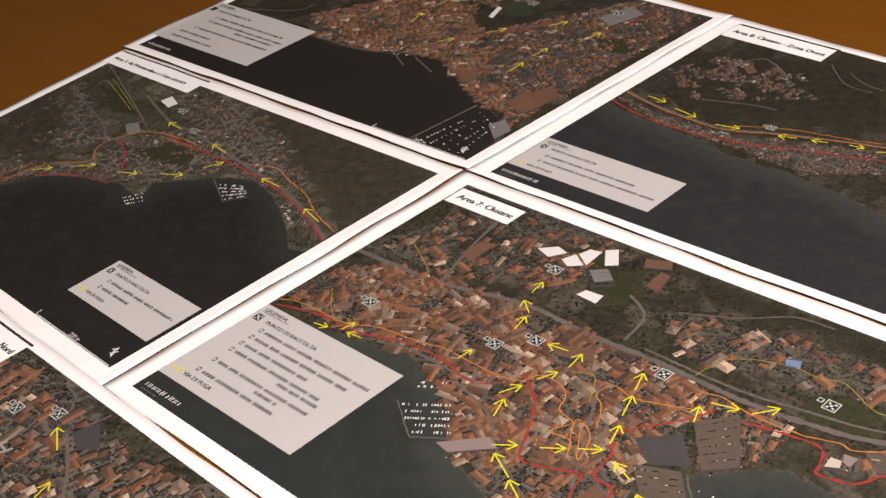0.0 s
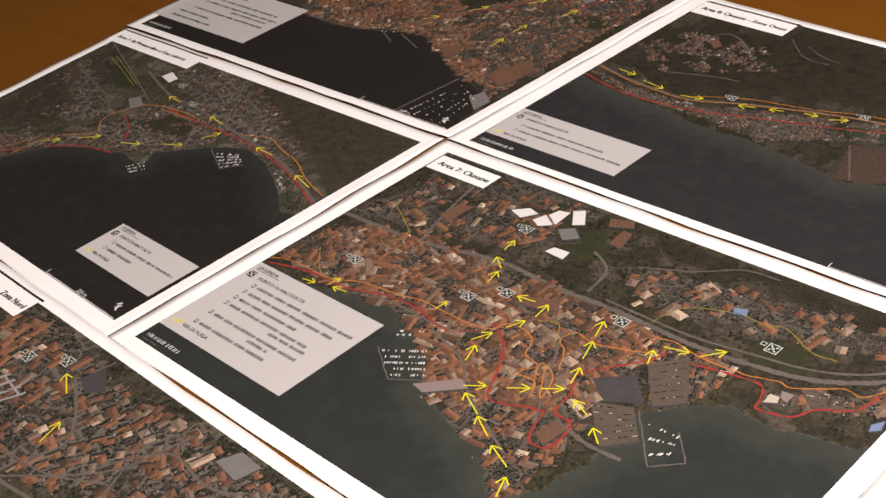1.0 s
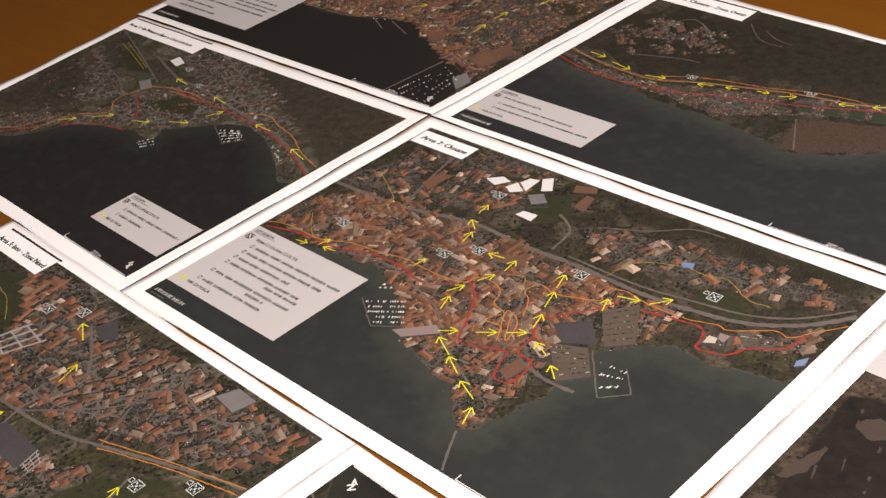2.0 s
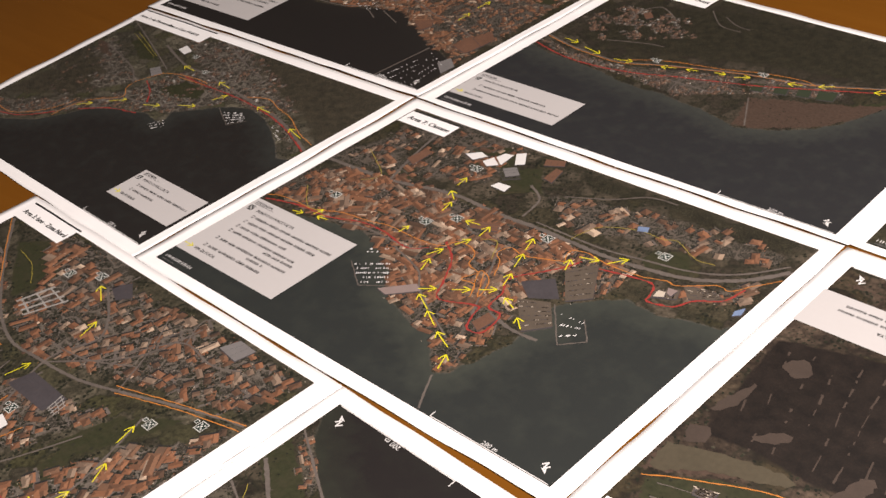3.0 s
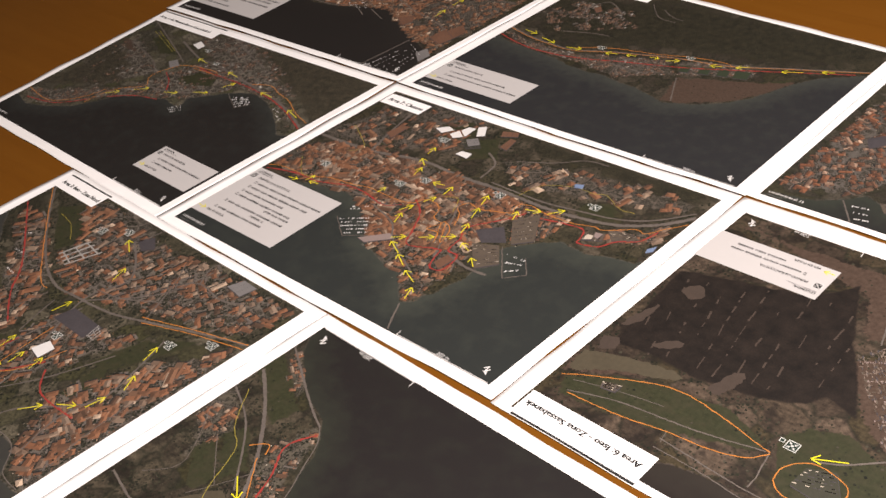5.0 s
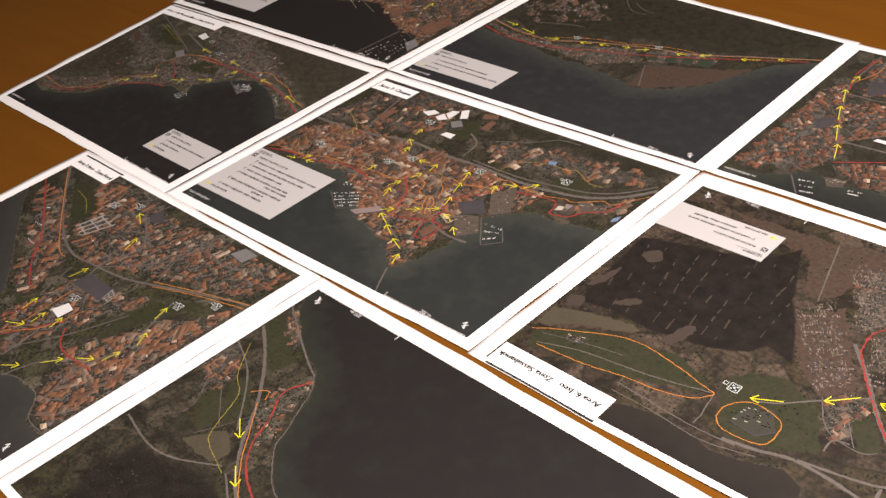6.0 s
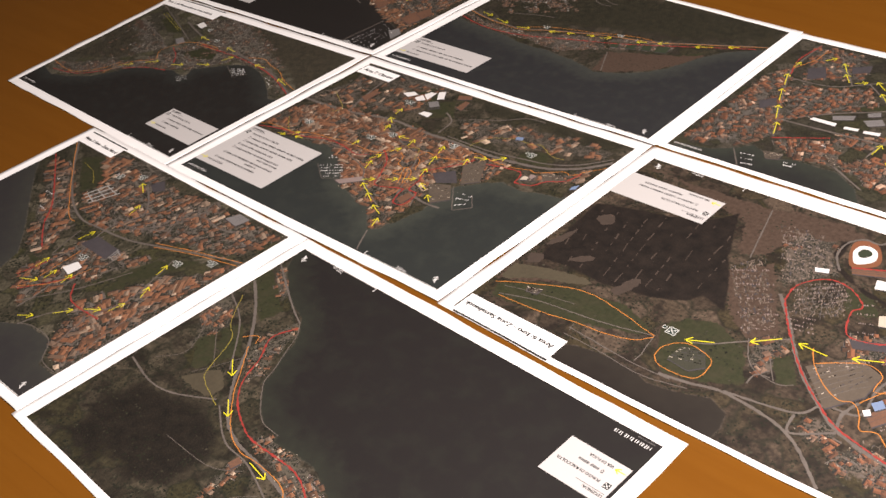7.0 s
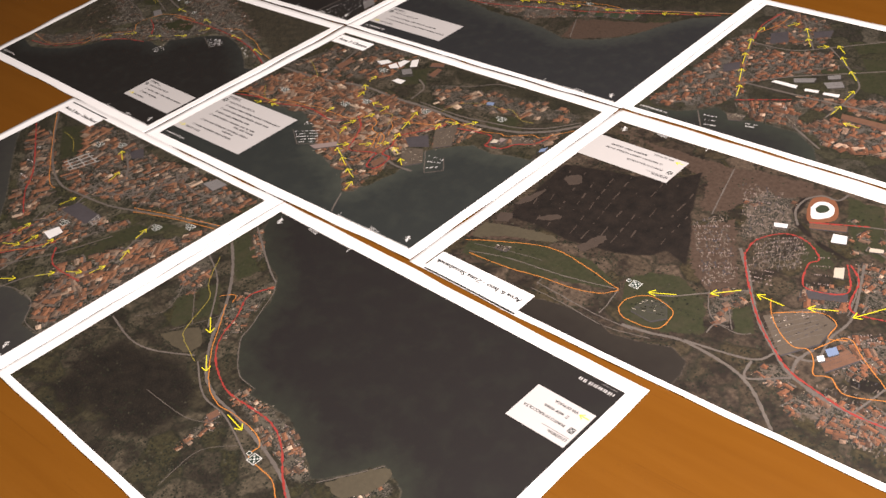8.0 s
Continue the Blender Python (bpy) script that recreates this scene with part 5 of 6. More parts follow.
def roofs(sheet, parent, size, dense):
    """Printed town: ridge roofs with a lit and a shaded slope and the shade beside them."""
    rng, bm = sheet.rng, bmesh.new()
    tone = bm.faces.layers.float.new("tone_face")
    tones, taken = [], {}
    sun = rng.uniform(0.5, 1.1)
    for count, poly in sheet.plan["built"]:
        us, vs = [p[0] for p in poly], [p[1] for p in poly]
        lean = rng.uniform(0, 3.14)
        grow = rng.uniform(0.9, 1.3)
        made = tries = 0
        while made < count * dense and tries < count * dense * 14:
            tries += 1
            u, v = rng.uniform(min(us), max(us)), rng.uniform(min(vs), max(vs))
            if not (sheet.inside(u, v, 2.5) and in_polygon(u, v, poly)):
                continue
            step = size * (1.0 if count >= 300 else 1.25)
            cell = (int(u / step), int(v / step), step)
            wild = noise.noise((u / 17.0, v / 17.0, sheet.seed + 8.1))
            if wild < (-0.22 if count >= 300 else -0.12):
                continue
            if cell in taken or not in_polygon(u, v, sheet.plan["land"]):
                continue
            taken[cell] = made
            made += 1
            a = lean + 1.1 * noise.noise((u / 55.0, v / 55.0, sheet.seed)) + (math.pi / 2 if rng.random() < 0.35 else 0) + rng.uniform(-0.1, 0.1)
            bulk = grow * size * (1.0 + 0.45 * wild)
            w, h = bulk * rng.choice((0.34, 0.38, 0.42, 0.46, 0.55, 0.85)) * rng.uniform(0.85, 1.15), bulk * rng.uniform(0.27, 0.42)
            k = 0.24 * size * rng.uniform(0.6, 1.2)
            z = 0.00018 + rng.random() * 0.00003
            if count >= 300:
                w, h = w * 1.3, h * 1.05
            blocks = [(u, v, a, w, h)]
            if rng.random() < 0.38:
                along, off = rng.uniform(0.5, 1.2) * size, rng.choice((-0.6, 0.6)) * size
                lane = rect(u - off * math.sin(a), v + off * math.cos(a), a + rng.uniform(-0.12, 0.12), along, rng.uniform(0.06, 0.17) * size)
                if all(sheet.inside(x, y, 0.3) and in_polygon(x, y, sheet.plan["land"]) for x, y in lane):
                    sheet.flat(bm, lane, 0.00009 + rng.random() * 0.00002, 3)
                    tones.append(1.0)
            for n in range(4):
                # tree crowns, cars and small sheds round the house
                x, y, d = u + rng.uniform(-0.9, 0.9) * size, v + rng.uniform(-0.9, 0.9) * size, rng.uniform(0.09, 0.2) * size
                if sheet.inside(x, y, 1.5) and in_polygon(x, y, sheet.plan["land"]):
                    sheet.flat(bm, [(x + d * rng.uniform(0.6, 1.2) * math.cos(i * 1.047), y + d * rng.uniform(0.6, 1.2) * math.sin(i * 1.047)) for i in range(6)], 0.000112 + rng.random() * 0.00002, 4)
                    tones.append(1.0)
                x, y = u + rng.uniform(-0.9, 0.9) * size, v + rng.uniform(-0.9, 0.9) * size
                if sheet.inside(x, y, 1.5) and in_polygon(x, y, sheet.plan["land"]):
                    sheet.flat(bm, rect(x, y, a, rng.uniform(0.25, 0.8), rng.uniform(0.15, 0.35)), 0.000135 + rng.random() * 0.00001, 0)
                    tones.append(rng.uniform(0.8, 1.3))
            if rng.random() < 0.45:
                sheet.flat(bm, rect(u + rng.uniform(-1, 1) * size, v + rng.uniform(-1, 1) * size, a, rng.uniform(0.2, 0.55), rng.uniform(0.15, 0.35)), 0.000205 + rng.random() * 0.00001, 2)
                tones.append(1.0)
            if rng.random() < 0.3:
                x, y = w * rng.choice((-0.6, 0.6)), h * 1.3
                blocks.append((u + x * math.cos(a) - y * math.sin(a), v + x * math.sin(a) + y * math.cos(a), a + math.pi / 2, h * 1.1, w * 0.42))
            for bu, bv, ba, bw, bh in blocks:
                if not all(sheet.inside(x, y, 0.3) for x, y in rect(bu, bv, ba, bw + k, bh + k)):
                    continue
                sheet.flat(bm, rect(bu + k * math.cos(sun + 2.2), bv + k * math.sin(sun + 2.2), ba, bw, bh), 0.00012 + rng.random() * 0.00004, 1)
                tones.append(1.0)
                v0, v1, v2, v3 = rect(bu, bv, ba, bw, bh)
                hip = min(0.45, 0.5 * bh / bw) * rng.choice((0.0, 1.0, 1.0))
                m0, m1 = Vector(((v0[0] + v3[0]) / 2, (v0[1] + v3[1]) / 2)), Vector(((v1[0] + v2[0]) / 2, (v1[1] + v2[1]) / 2))
                r0, r1 = m0.lerp(m1, hip), m1.lerp(m0, hip)
                z += 0.000004
                p = [bm.verts.new(sheet.at(x, y, z)) for x, y in (v0, v1, r1, r0, v2, v3)]
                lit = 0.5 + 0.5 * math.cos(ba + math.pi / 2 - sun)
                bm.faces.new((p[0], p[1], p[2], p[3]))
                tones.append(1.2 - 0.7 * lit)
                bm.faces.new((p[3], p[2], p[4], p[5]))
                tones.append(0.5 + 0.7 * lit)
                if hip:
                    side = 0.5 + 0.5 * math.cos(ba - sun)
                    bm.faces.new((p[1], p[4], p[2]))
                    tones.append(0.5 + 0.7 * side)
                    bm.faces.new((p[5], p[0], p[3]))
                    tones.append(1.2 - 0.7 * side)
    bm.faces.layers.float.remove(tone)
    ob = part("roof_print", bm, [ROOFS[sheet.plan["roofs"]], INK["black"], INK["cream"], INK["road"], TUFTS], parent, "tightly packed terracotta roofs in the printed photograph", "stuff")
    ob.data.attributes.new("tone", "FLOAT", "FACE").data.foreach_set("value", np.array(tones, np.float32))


def tufts(sheet, parent, count, size):
    """Printed trees, bushes and small bright specks on the land."""
    rng, bm = sheet.rng, bmesh.new()
    made = tries = 0
    while made < count and tries < count * 12:
        tries += 1
        x0, y0, x1, y1 = sheet.plan["frame"]
        u, v = rng.uniform(x0 + 2, x1 - 2), rng.uniform(y0 + 2, y1 - 2)
        if not in_polygon(u, v, sheet.plan["land"]):
            continue
        if "streaks" in sheet.plan and in_polygon(u, v, sheet.plan["forest"][0]):
            continue
        if any(in_polygon(u, v, p) for p in sheet.plan["forest"]) and rng.random() < 0.75:
            continue
        if any(in_polygon(u, v, p) for p in sheet.plan["green"] + sheet.plan["field"]) and rng.random() < 0.85:
            continue
        if noise.noise((u / 26.0, v / 26.0, sheet.seed + 3.3)) < rng.uniform(-0.35, 0.25):
            continue
        made += 1
        r, n = size * rng.uniform(0.35, 1.0), rng.choice((5, 6, 7))
        sheet.flat(bm, [(u + r * rng.uniform(0.6, 1.1) * math.cos(6.283 * i / n), v + r * rng.uniform(0.6, 1.1) * math.sin(6.283 * i / n)) for i in range(n)], 0.00010 + rng.random() * 0.00011)
    part("tree_print", bm, TUFTS, parent, "dark tree crowns in the printed photograph", "stuff")


def boats(sheet, parent):
    for count, poly in sheet.plan["boats"]:
        rng, bm = sheet.rng, bmesh.new()
        small = 0.75 if sheet.plan in (FIELDS, SHORE) else 0.9
        a, b, c, d = (Vector(p) for p in (poly[0], poly[1], poly[2], poly[-1]))
        rows = max(2, round(math.sqrt(count) * 0.8))
        turn = math.atan2(b.y - a.y, b.x - a.x) + 1.57
        for n in range(count * 2):
            x, y = rng.random(), (rng.randrange(rows) + 0.5) / rows
            p = a.lerp(b, x).lerp(d.lerp(c, x), y)
            if sheet.inside(p.x, p.y, 3):
                sheet.flat(bm, rect(p.x, p.y, turn + rng.uniform(-0.1, 0.1), small * rng.uniform(0.5, 1.4), small * rng.uniform(0.22, 0.42)), 0.00024 + rng.random() * 0.00002)
        part("boat_print", bm, INK["pink" if sheet.plan in (FIELDS, SHORE) else "white"], parent, "small pale moored boats and cars in print", "stuff")


def mottle(sheet, parent):
    """Broken ground: short pale and dark strokes that lie roughly one way."""
    for count, poly in sheet.plan.get("mottle", ()):
        rng, bm = sheet.rng, bmesh.new()
        us, vs = [p[0] for p in poly], [p[1] for p in poly]
        lean = math.atan2(poly[-1][1] - poly[0][1], poly[-1][0] - poly[0][0])
        made = tries = 0
        while made < count and tries < 6000:
            tries += 1
            u, v = rng.uniform(min(us), max(us)), rng.uniform(min(vs), max(vs))
            if not (in_polygon(u, v, poly) and sheet.inside(u, v, 3)):
                continue
            made += 1
            r, w, t = rng.uniform(0.6, 2.4), rng.uniform(0.25, 0.7), lean + rng.uniform(-0.35, 0.35) + (1.57 if rng.random() < 0.2 else 0)
            ring = [(r * rng.uniform(0.7, 1.2) * math.cos(k * 1.047), w * rng.uniform(0.6, 1.3) * math.sin(k * 1.047)) for k in range(6)]
            sheet.flat(bm, [(u + x * math.cos(t) - y * math.sin(t), v + x * math.sin(t) + y * math.cos(t)) for x, y in ring], 0.00019 + rng.random() * 0.00002, rng.choice((0, 0, 1, 1, 2)))
        part("rough_ground_print", bm, [INK["tan"], INK["gravel"], INK["slate"]], parent, "mottled brown and grey ground in print", "stuff")


def streaks(sheet, parent):
    """Pale furrows and wet strips across a dark field."""
    if "streaks" not in sheet.plan:
        return
    count, poly, (a, b) = sheet.plan["streaks"]
    rng, bm = sheet.rng, bmesh.new()
    us, vs = [p[0] for p in poly], [p[1] for p in poly]
    for row in range(count):
        # broken rows that spread a little, as the furrows do
        k = (row + 0.5) / count
        lean = math.atan2(b[1] - a[1], b[0] - a[0]) + 0.35 * (0.5 - k)
        u, v = min(us) + (max(us) - min(us)) * k + rng.uniform(-2, 2), min(vs) + rng.uniform(0, 12)
        while v < max(vs):
            r, w = rng.choice((1.2, 2.0, 3.5, 6.0)) * rng.uniform(0.7, 1.2), rng.uniform(0.3, 0.85)
            u, v = u + math.cos(lean) * r, v + math.sin(lean) * r
            if in_polygon(u, v, poly) and rng.random() < 0.7:
                t = lean + rng.uniform(-0.1, 0.1)
                ring = [(r * x + rng.uniform(-0.3, 0.3), w * y * rng.uniform(0.5, 1.3)) for x, y in ((-1, -1), (-0.5, -1), (0, -1), (0.5, -1), (1, -1), (1, 1), (0.5, 1), (0, 1), (-0.5, 1), (-1, 1))]
                sheet.flat(bm, [(u + x * math.cos(t) - y * math.sin(t), v + x * math.sin(t) + y * math.cos(t)) for x, y in ring], 0.00017 + rng.random() * 0.00002)
            gap = r + rng.uniform(2.0, 11.0)
            u, v = u + math.cos(lean) * gap, v + math.sin(lean) * gap
    part("furrow_print", bm, INK["furrow"], parent, "pale furrows in a dark printed field", "stuff")


def patches(sheet, parent):
    for n, (colour, pts) in enumerate(sheet.plan["patches"]):
        z = 0.00022 + n * 0.000003
        if all(sheet.inside(*p, 0.5) for p in pts):
            bm = bmesh.new()
            if colour == "comb":
                # a pale building of long parallel wings round narrow dark yards
                a, b, c, d = (Vector(p) for p in pts)
                hall = new("printed_building")
                hall.parent = parent
                bm.free()
                for n, (p, q, r, w) in enumerate([(a, b, d, c)] * 4 + [(a, d, b, c)] * 3):
                    k, wide = ((0.0, 0.09), (0.3, 0.09), (0.62, 0.09), (0.93, 0.07), (0.12, 0.045), (0.5, 0.045), (0.86, 0.045))[n]
                    bm = bmesh.new()
                    sheet.flat(bm, [tuple(p.lerp(r, k)), tuple(q.lerp(w, k)), tuple(q.lerp(w, k + wide)), tuple(p.lerp(r, k + wide))], z + n * 0.0000004)
                    part("wing", bm, INK["grey_roof"], hall)
                continue
            if colour in ("meadow", "furrow"):
                pts = [(u + sheet.rng.uniform(-1, 1), v + sheet.rng.uniform(-1, 1)) for u, v in smooth(pts + pts[:1], 3.0)[:-1]]
            elif len(pts) > 4 and colour in ("white", "rust", "green", "cream"):
                pts = smooth(pts + pts[:1], 1.5)[:-1]
            else:
                sheet.flat(bm, [(u + 0.9, v - 0.9) for u, v in pts], z - 0.0000015, 1)
            sheet.flat(bm, pts, z)
            if colour in ("roof", "slate", "grey") and len(pts) == 4:
                a, b, c, d = pts[0], pts[1], pts[2], pts[-1]
                for k in (0.3, 0.62):
                    p, q = [(a[i] + (d[i] - a[i]) * k) for i in (0, 1)], [(b[i] + (c[i] - b[i]) * k) for i in (0, 1)]
                    sheet.flat(bm, [p, q, (q[0], q[1] + 0.35), (p[0], p[1] + 0.35)], z + 0.000001, 1)
            if colour in ("tan", "yard"):
                a, b, c, d = (Vector(p) for p in (pts[0], pts[1], pts[2], pts[-1]))
                for n in range(6):
                    y = (n + 0.6) / 6.6
                    p, q = a.lerp(d, y), b.lerp(c, y)
                    ribbon(sheet, bm, [tuple(p), tuple(p.lerp(q, 0.5)), tuple(q)], 0.45, z + 0.0000005)
                    for m in range(10):
                        o = p.lerp(q, sheet.rng.uniform(0.05, 0.95))
                        sheet.flat(bm, rect(o.x, o.y, math.atan2(q.y - p.y, q.x - p.x), sheet.rng.uniform(0.5, 1.6), 0.3), z + 0.000001, 1 + (sheet.rng.random() < 0.25))
            part("printed_building" if colour not in ("green", "tan", "yard", "meadow", "furrow") else "printed_yard", bm, [INK[colour], INK["slate"], INK["cream"]], parent)


def arrow(sheet, parent, tail, head):
    """Yellow escape arrow: a shaft and two open barbs."""
    (x0, y0), (x1, y1) = tail, head
    n = math.dist(tail, head)
    if n < 0.5 or not (sheet.inside(*head, 0.5) and sheet.inside(*tail, 0.5)):
        return
    dx, dy = (x1 - x0) / n, (y1 - y0) / n
    bm = bmesh.new()
    barb = min(6.4, max(3.8, n * 0.5))

    def stroke(a, b, w, lift):
        ex, ey = b[0] - a[0], b[1] - a[1]
        k = math.hypot(ex, ey)
        px, py = -ey / k * w / 2, ex / k * w / 2
        sheet.flat(bm, [(a[0] - px, a[1] - py), (b[0] - px, b[1] - py), (b[0] + px, b[1] + py), (a[0] + px, a[1] + py)], lift)

    stroke(tail, head, 0.8, 0.00036)
    for s in (-1, 1):
        c, q = math.cos(s * 0.6), math.sin(s * 0.6)
        stroke((x1 + dx * 0.3, y1 + dy * 0.3), (x1 - barb * (dx * c - dy * q), y1 - barb * (dx * q + dy * c)), 0.85, 0.00037)
    part("arrow", bm, INK["yellow"], parent, "bright yellow printed arrow")


def gathering_sign(sheet, bm, u, v, r, turn, lift):
    """Square sign with four arrows that point to its middle."""
    c, s = math.cos(turn), math.sin(turn)

    def put(pts, k, mat):
        sheet.flat(bm, [(u + x * r * c - y * r * s, v + x * r * s + y * r * c) for x, y in pts], lift + k, mat)

    put([(-1, -1), (1, -1), (1, 1), (-1, 1)], 0.0, 1)
    put([(-0.86, -0.86), (0.86, -0.86), (0.86, 0.86), (-0.86, 0.86)], 0.00002, 0)
    put([(-0.2, -0.2), (0.2, -0.2), (0.2, 0.2), (-0.2, 0.2)], 0.00004, 1)
    for a in range(4):
        x, y = ((1, 1), (-1, 1), (-1, -1), (1, -1))[a]
        put([(0.25 * x, 0.25 * y), (0.62 * x, 0.25 * y), (0.5 * x, 0.42 * y), (0.75 * x, 0.66 * y), (0.66 * x, 0.75 * y), (0.42 * x, 0.5 * y), (0.25 * x, 0.62 * y)], 0.00004, 1)


def markers(sheet, parent, size):
    for u, v in sheet.plan["markers"]:
        bm = bmesh.new()
        gathering_sign(sheet, bm, u, v, size, 0.0, 0.00034)
        sheet.flat(bm, rect(u - size * 1.75, v + 0.3 * size, 0, size * 0.42, size * 0.42), 0.00035, 1)
        sheet.flat(bm, rect(u - size * 1.75, v + 0.3 * size, 0, size * 0.30, size * 0.30), 0.00037, 0)
        part("gathering_point_sign", bm, [INK["deep_green"], INK["mist"]], parent, "small green and white gathering point sign")


def lettering(text, size):
    """The outline of a line of writing as points and faces, from the built-in font."""
    cu = bpy.data.curves.new("line", "FONT")
    cu.body, cu.size, cu.resolution_u = text, size, 2
    ob = bpy.data.objects.new("line", cu)
    scene.collection.objects.link(ob)
    me = bpy.data.meshes.new_from_object(ob)
    pts, faces = [tuple(v.co[:2]) for v in me.vertices], [tuple(f.vertices) for f in me.polygons]
    bpy.data.objects.remove(ob)
    bpy.data.curves.remove(cu)
    bpy.data.meshes.remove(me)
    return pts, faces


def write(sheet, parent, text, u, v, size, angle, lift, mat, name="text_line", bold=0.0):
    pts, faces = lettering(text, size)
    c, s = math.cos(angle), math.sin(angle)
    bm = bmesh.new()
    for n, (ox, oy) in enumerate(((0, 0), (bold, 0), (-bold, 0), (0, bold), (0, -bold)) if bold else ((0, 0),)):
        vs = [bm.verts.new(sheet.at(u + (x + ox) * c - y * s, v + (x + ox) * s + y * c, lift + n * 0.000004)) for x, y in pts]
        for f in faces:
            bm.faces.new([vs[i] for i in f])
    for f in bm.faces:
        f.normal_update()
        if f.normal.z < 0:
            f.normal_flip()
    part(name, bm, mat, parent)


def bars(sheet, parent, u, v, length, height, angle, lift, mat, name="text_bar", wide=0.30, gap=0.15):
    """A line of small writing as plain upright bars, in groups as long as the words."""
    bm, x, left = bmesh.new(), 0.0, sheet.rng.randint(6, 15)
    c, s = math.cos(angle), math.sin(angle)
    while x < length:
        w, top = height * wide * sheet.rng.uniform(0.7, 1.3), height * sheet.rng.choice((0.86, 0.92, 1.0))
        sheet.flat(bm, [(u + a * c - b * s, v + a * s + b * c) for a, b in ((x, 0), (x + w, 0), (x + w, top), (x, top))], lift)
        left -= 1
        x += w + height * (gap if left % 2 else gap * 1.7) if left else w + height * 0.8
        left = left or sheet.rng.randint(6, 15)
    part(name, bm, mat, parent, "", "stuff")


def legend(sheet, parent, rows, size):
    """The legend panel; its corners run from the upper left round to the lower left as it is read."""
    tl, tr, br, bl = [Vector(p) for p in sheet.plan["legend"]]
    wide, high = ((tr - tl).length + (br - bl).length) / 2, ((bl - tl).length + (br - tr).length) / 2
    angle = math.atan2(tr.y - tl.y, tr.x - tl.x)
    angle = 0.0 if abs(angle) < 1 else math.pi
    mid = (tl + tr + br + bl) / 4
    sgn = 1 if angle == 0 else -1
    bm = bmesh.new()
    sheet.panel(bm, mid.x - wide / 2, mid.y - high / 2, mid.x + wide / 2, mid.y + high / 2, 0.00030)
    panel = part("legend_panel", bm, INK["legend"], parent, "pale grey printed legend panel")

    def spot(x, y):
        return mid.x + sgn * (x - wide / 2), mid.y + sgn * (high / 2 - y)

    for kind, x, y, what in rows:
        u, v = spot(x * wide, y * high)
        if kind == "text":
            write(sheet, panel, what, u, v, size, angle, 0.00040, INK["black"], bold=0.13)
        elif kind == "bar":
            bars(sheet, panel, u, v, what * wide, size * 0.62, angle, 0.00040, INK["black"])
            bm = bmesh.new()
            for k, (a, b) in enumerate(((0.5, 1), (0.32, 0))):
                c = sgn * size * -0.9
                sheet.flat(bm, [(u + c + sx * size * a * 0.55, v + sgn * size * 0.35 + sy * size * a * 0.8) for sx, sy in ((-1, -1), (1, -1), (1, 1), (-1, 1))], 0.00040 + k * 0.00003, b)
            part("number_box", bm, [INK["legend"], INK["black"]], panel)
        elif kind == "more":
            bars(sheet, panel, u, v, what * wide, size * 0.62, angle, 0.00040, INK["black"])
        elif kind == "sign":
            bm = bmesh.new()
            gathering_sign(sheet, bm, u, v, size * 0.85, angle, 0.00040)
            part("gathering_point_sign", bm, [INK["black"], INK["white"]], panel)
        elif kind == "line":
            bm = bmesh.new()
            p, q = spot(x * wide, y * high), spot((x + what) * wide, y * high + size * 0.10)
            sheet.flat(bm, [p, (q[0], p[1]), q, (p[0], q[1])], 0.00040)
            part("underline", bm, INK["black"], panel)
        elif kind == "arrow":
            arrow(sheet, panel, (u - sgn * size, v), (u + sgn * size * 1.2, v))


def title(sheet, parent, text, size, flip=False, more=0.0):
    p = sheet.plan["title"]
    u0, u1, v0, v1 = min(q[0] for q in p), max(q[0] for q in p), min(q[1] for q in p), max(q[1] for q in p)
    sh = 0.6
    bm = bmesh.new()
    sheet.panel(bm, u0, v0, u1, v1, 0.00030)
    pts = lettering(text, size)[0]
    size *= min(1.0, (u1 - u0 - 8 - more * 1.1) / max(p[0] for p in pts))
    strip = part("title_strip", bm, PAPER, parent, "white title strip with black lettering")
    bm = bmesh.new()
    if flip:
        sheet.panel(bm, u0 + 2, v0 - 2.6, u1, v0 - sh, 0.00026)
    else:
        sheet.panel(bm, u0 + 2, v1 + sh, u1 + 2.4, v1 + 2.2, 0.00026)
    part("title_border", bm, INK["black"], strip)
    if flip:
        write(sheet, strip, text, u1 - 5, v1 - (v1 - v0 - size * 0.7) / 2, size, math.pi, 0.00052, INK["black"], "title_text", 0.32)
    else:
        write(sheet, strip, text, u0 + 5, v0 + (v1 - v0 - size * 0.7) / 2, size, 0.0, 0.00052, INK["black"], "title_text", 0.32)
    if more:
        n = max(p[0] for p in lettering(text, size)[0])
        bars(sheet, strip, u0 + 5 + n + size * 0.3, v0 + (v1 - v0 - size * 0.7) / 2, more, size * 0.6, 0.0, 0.00040, INK["black"], "title_bar")
    return strip


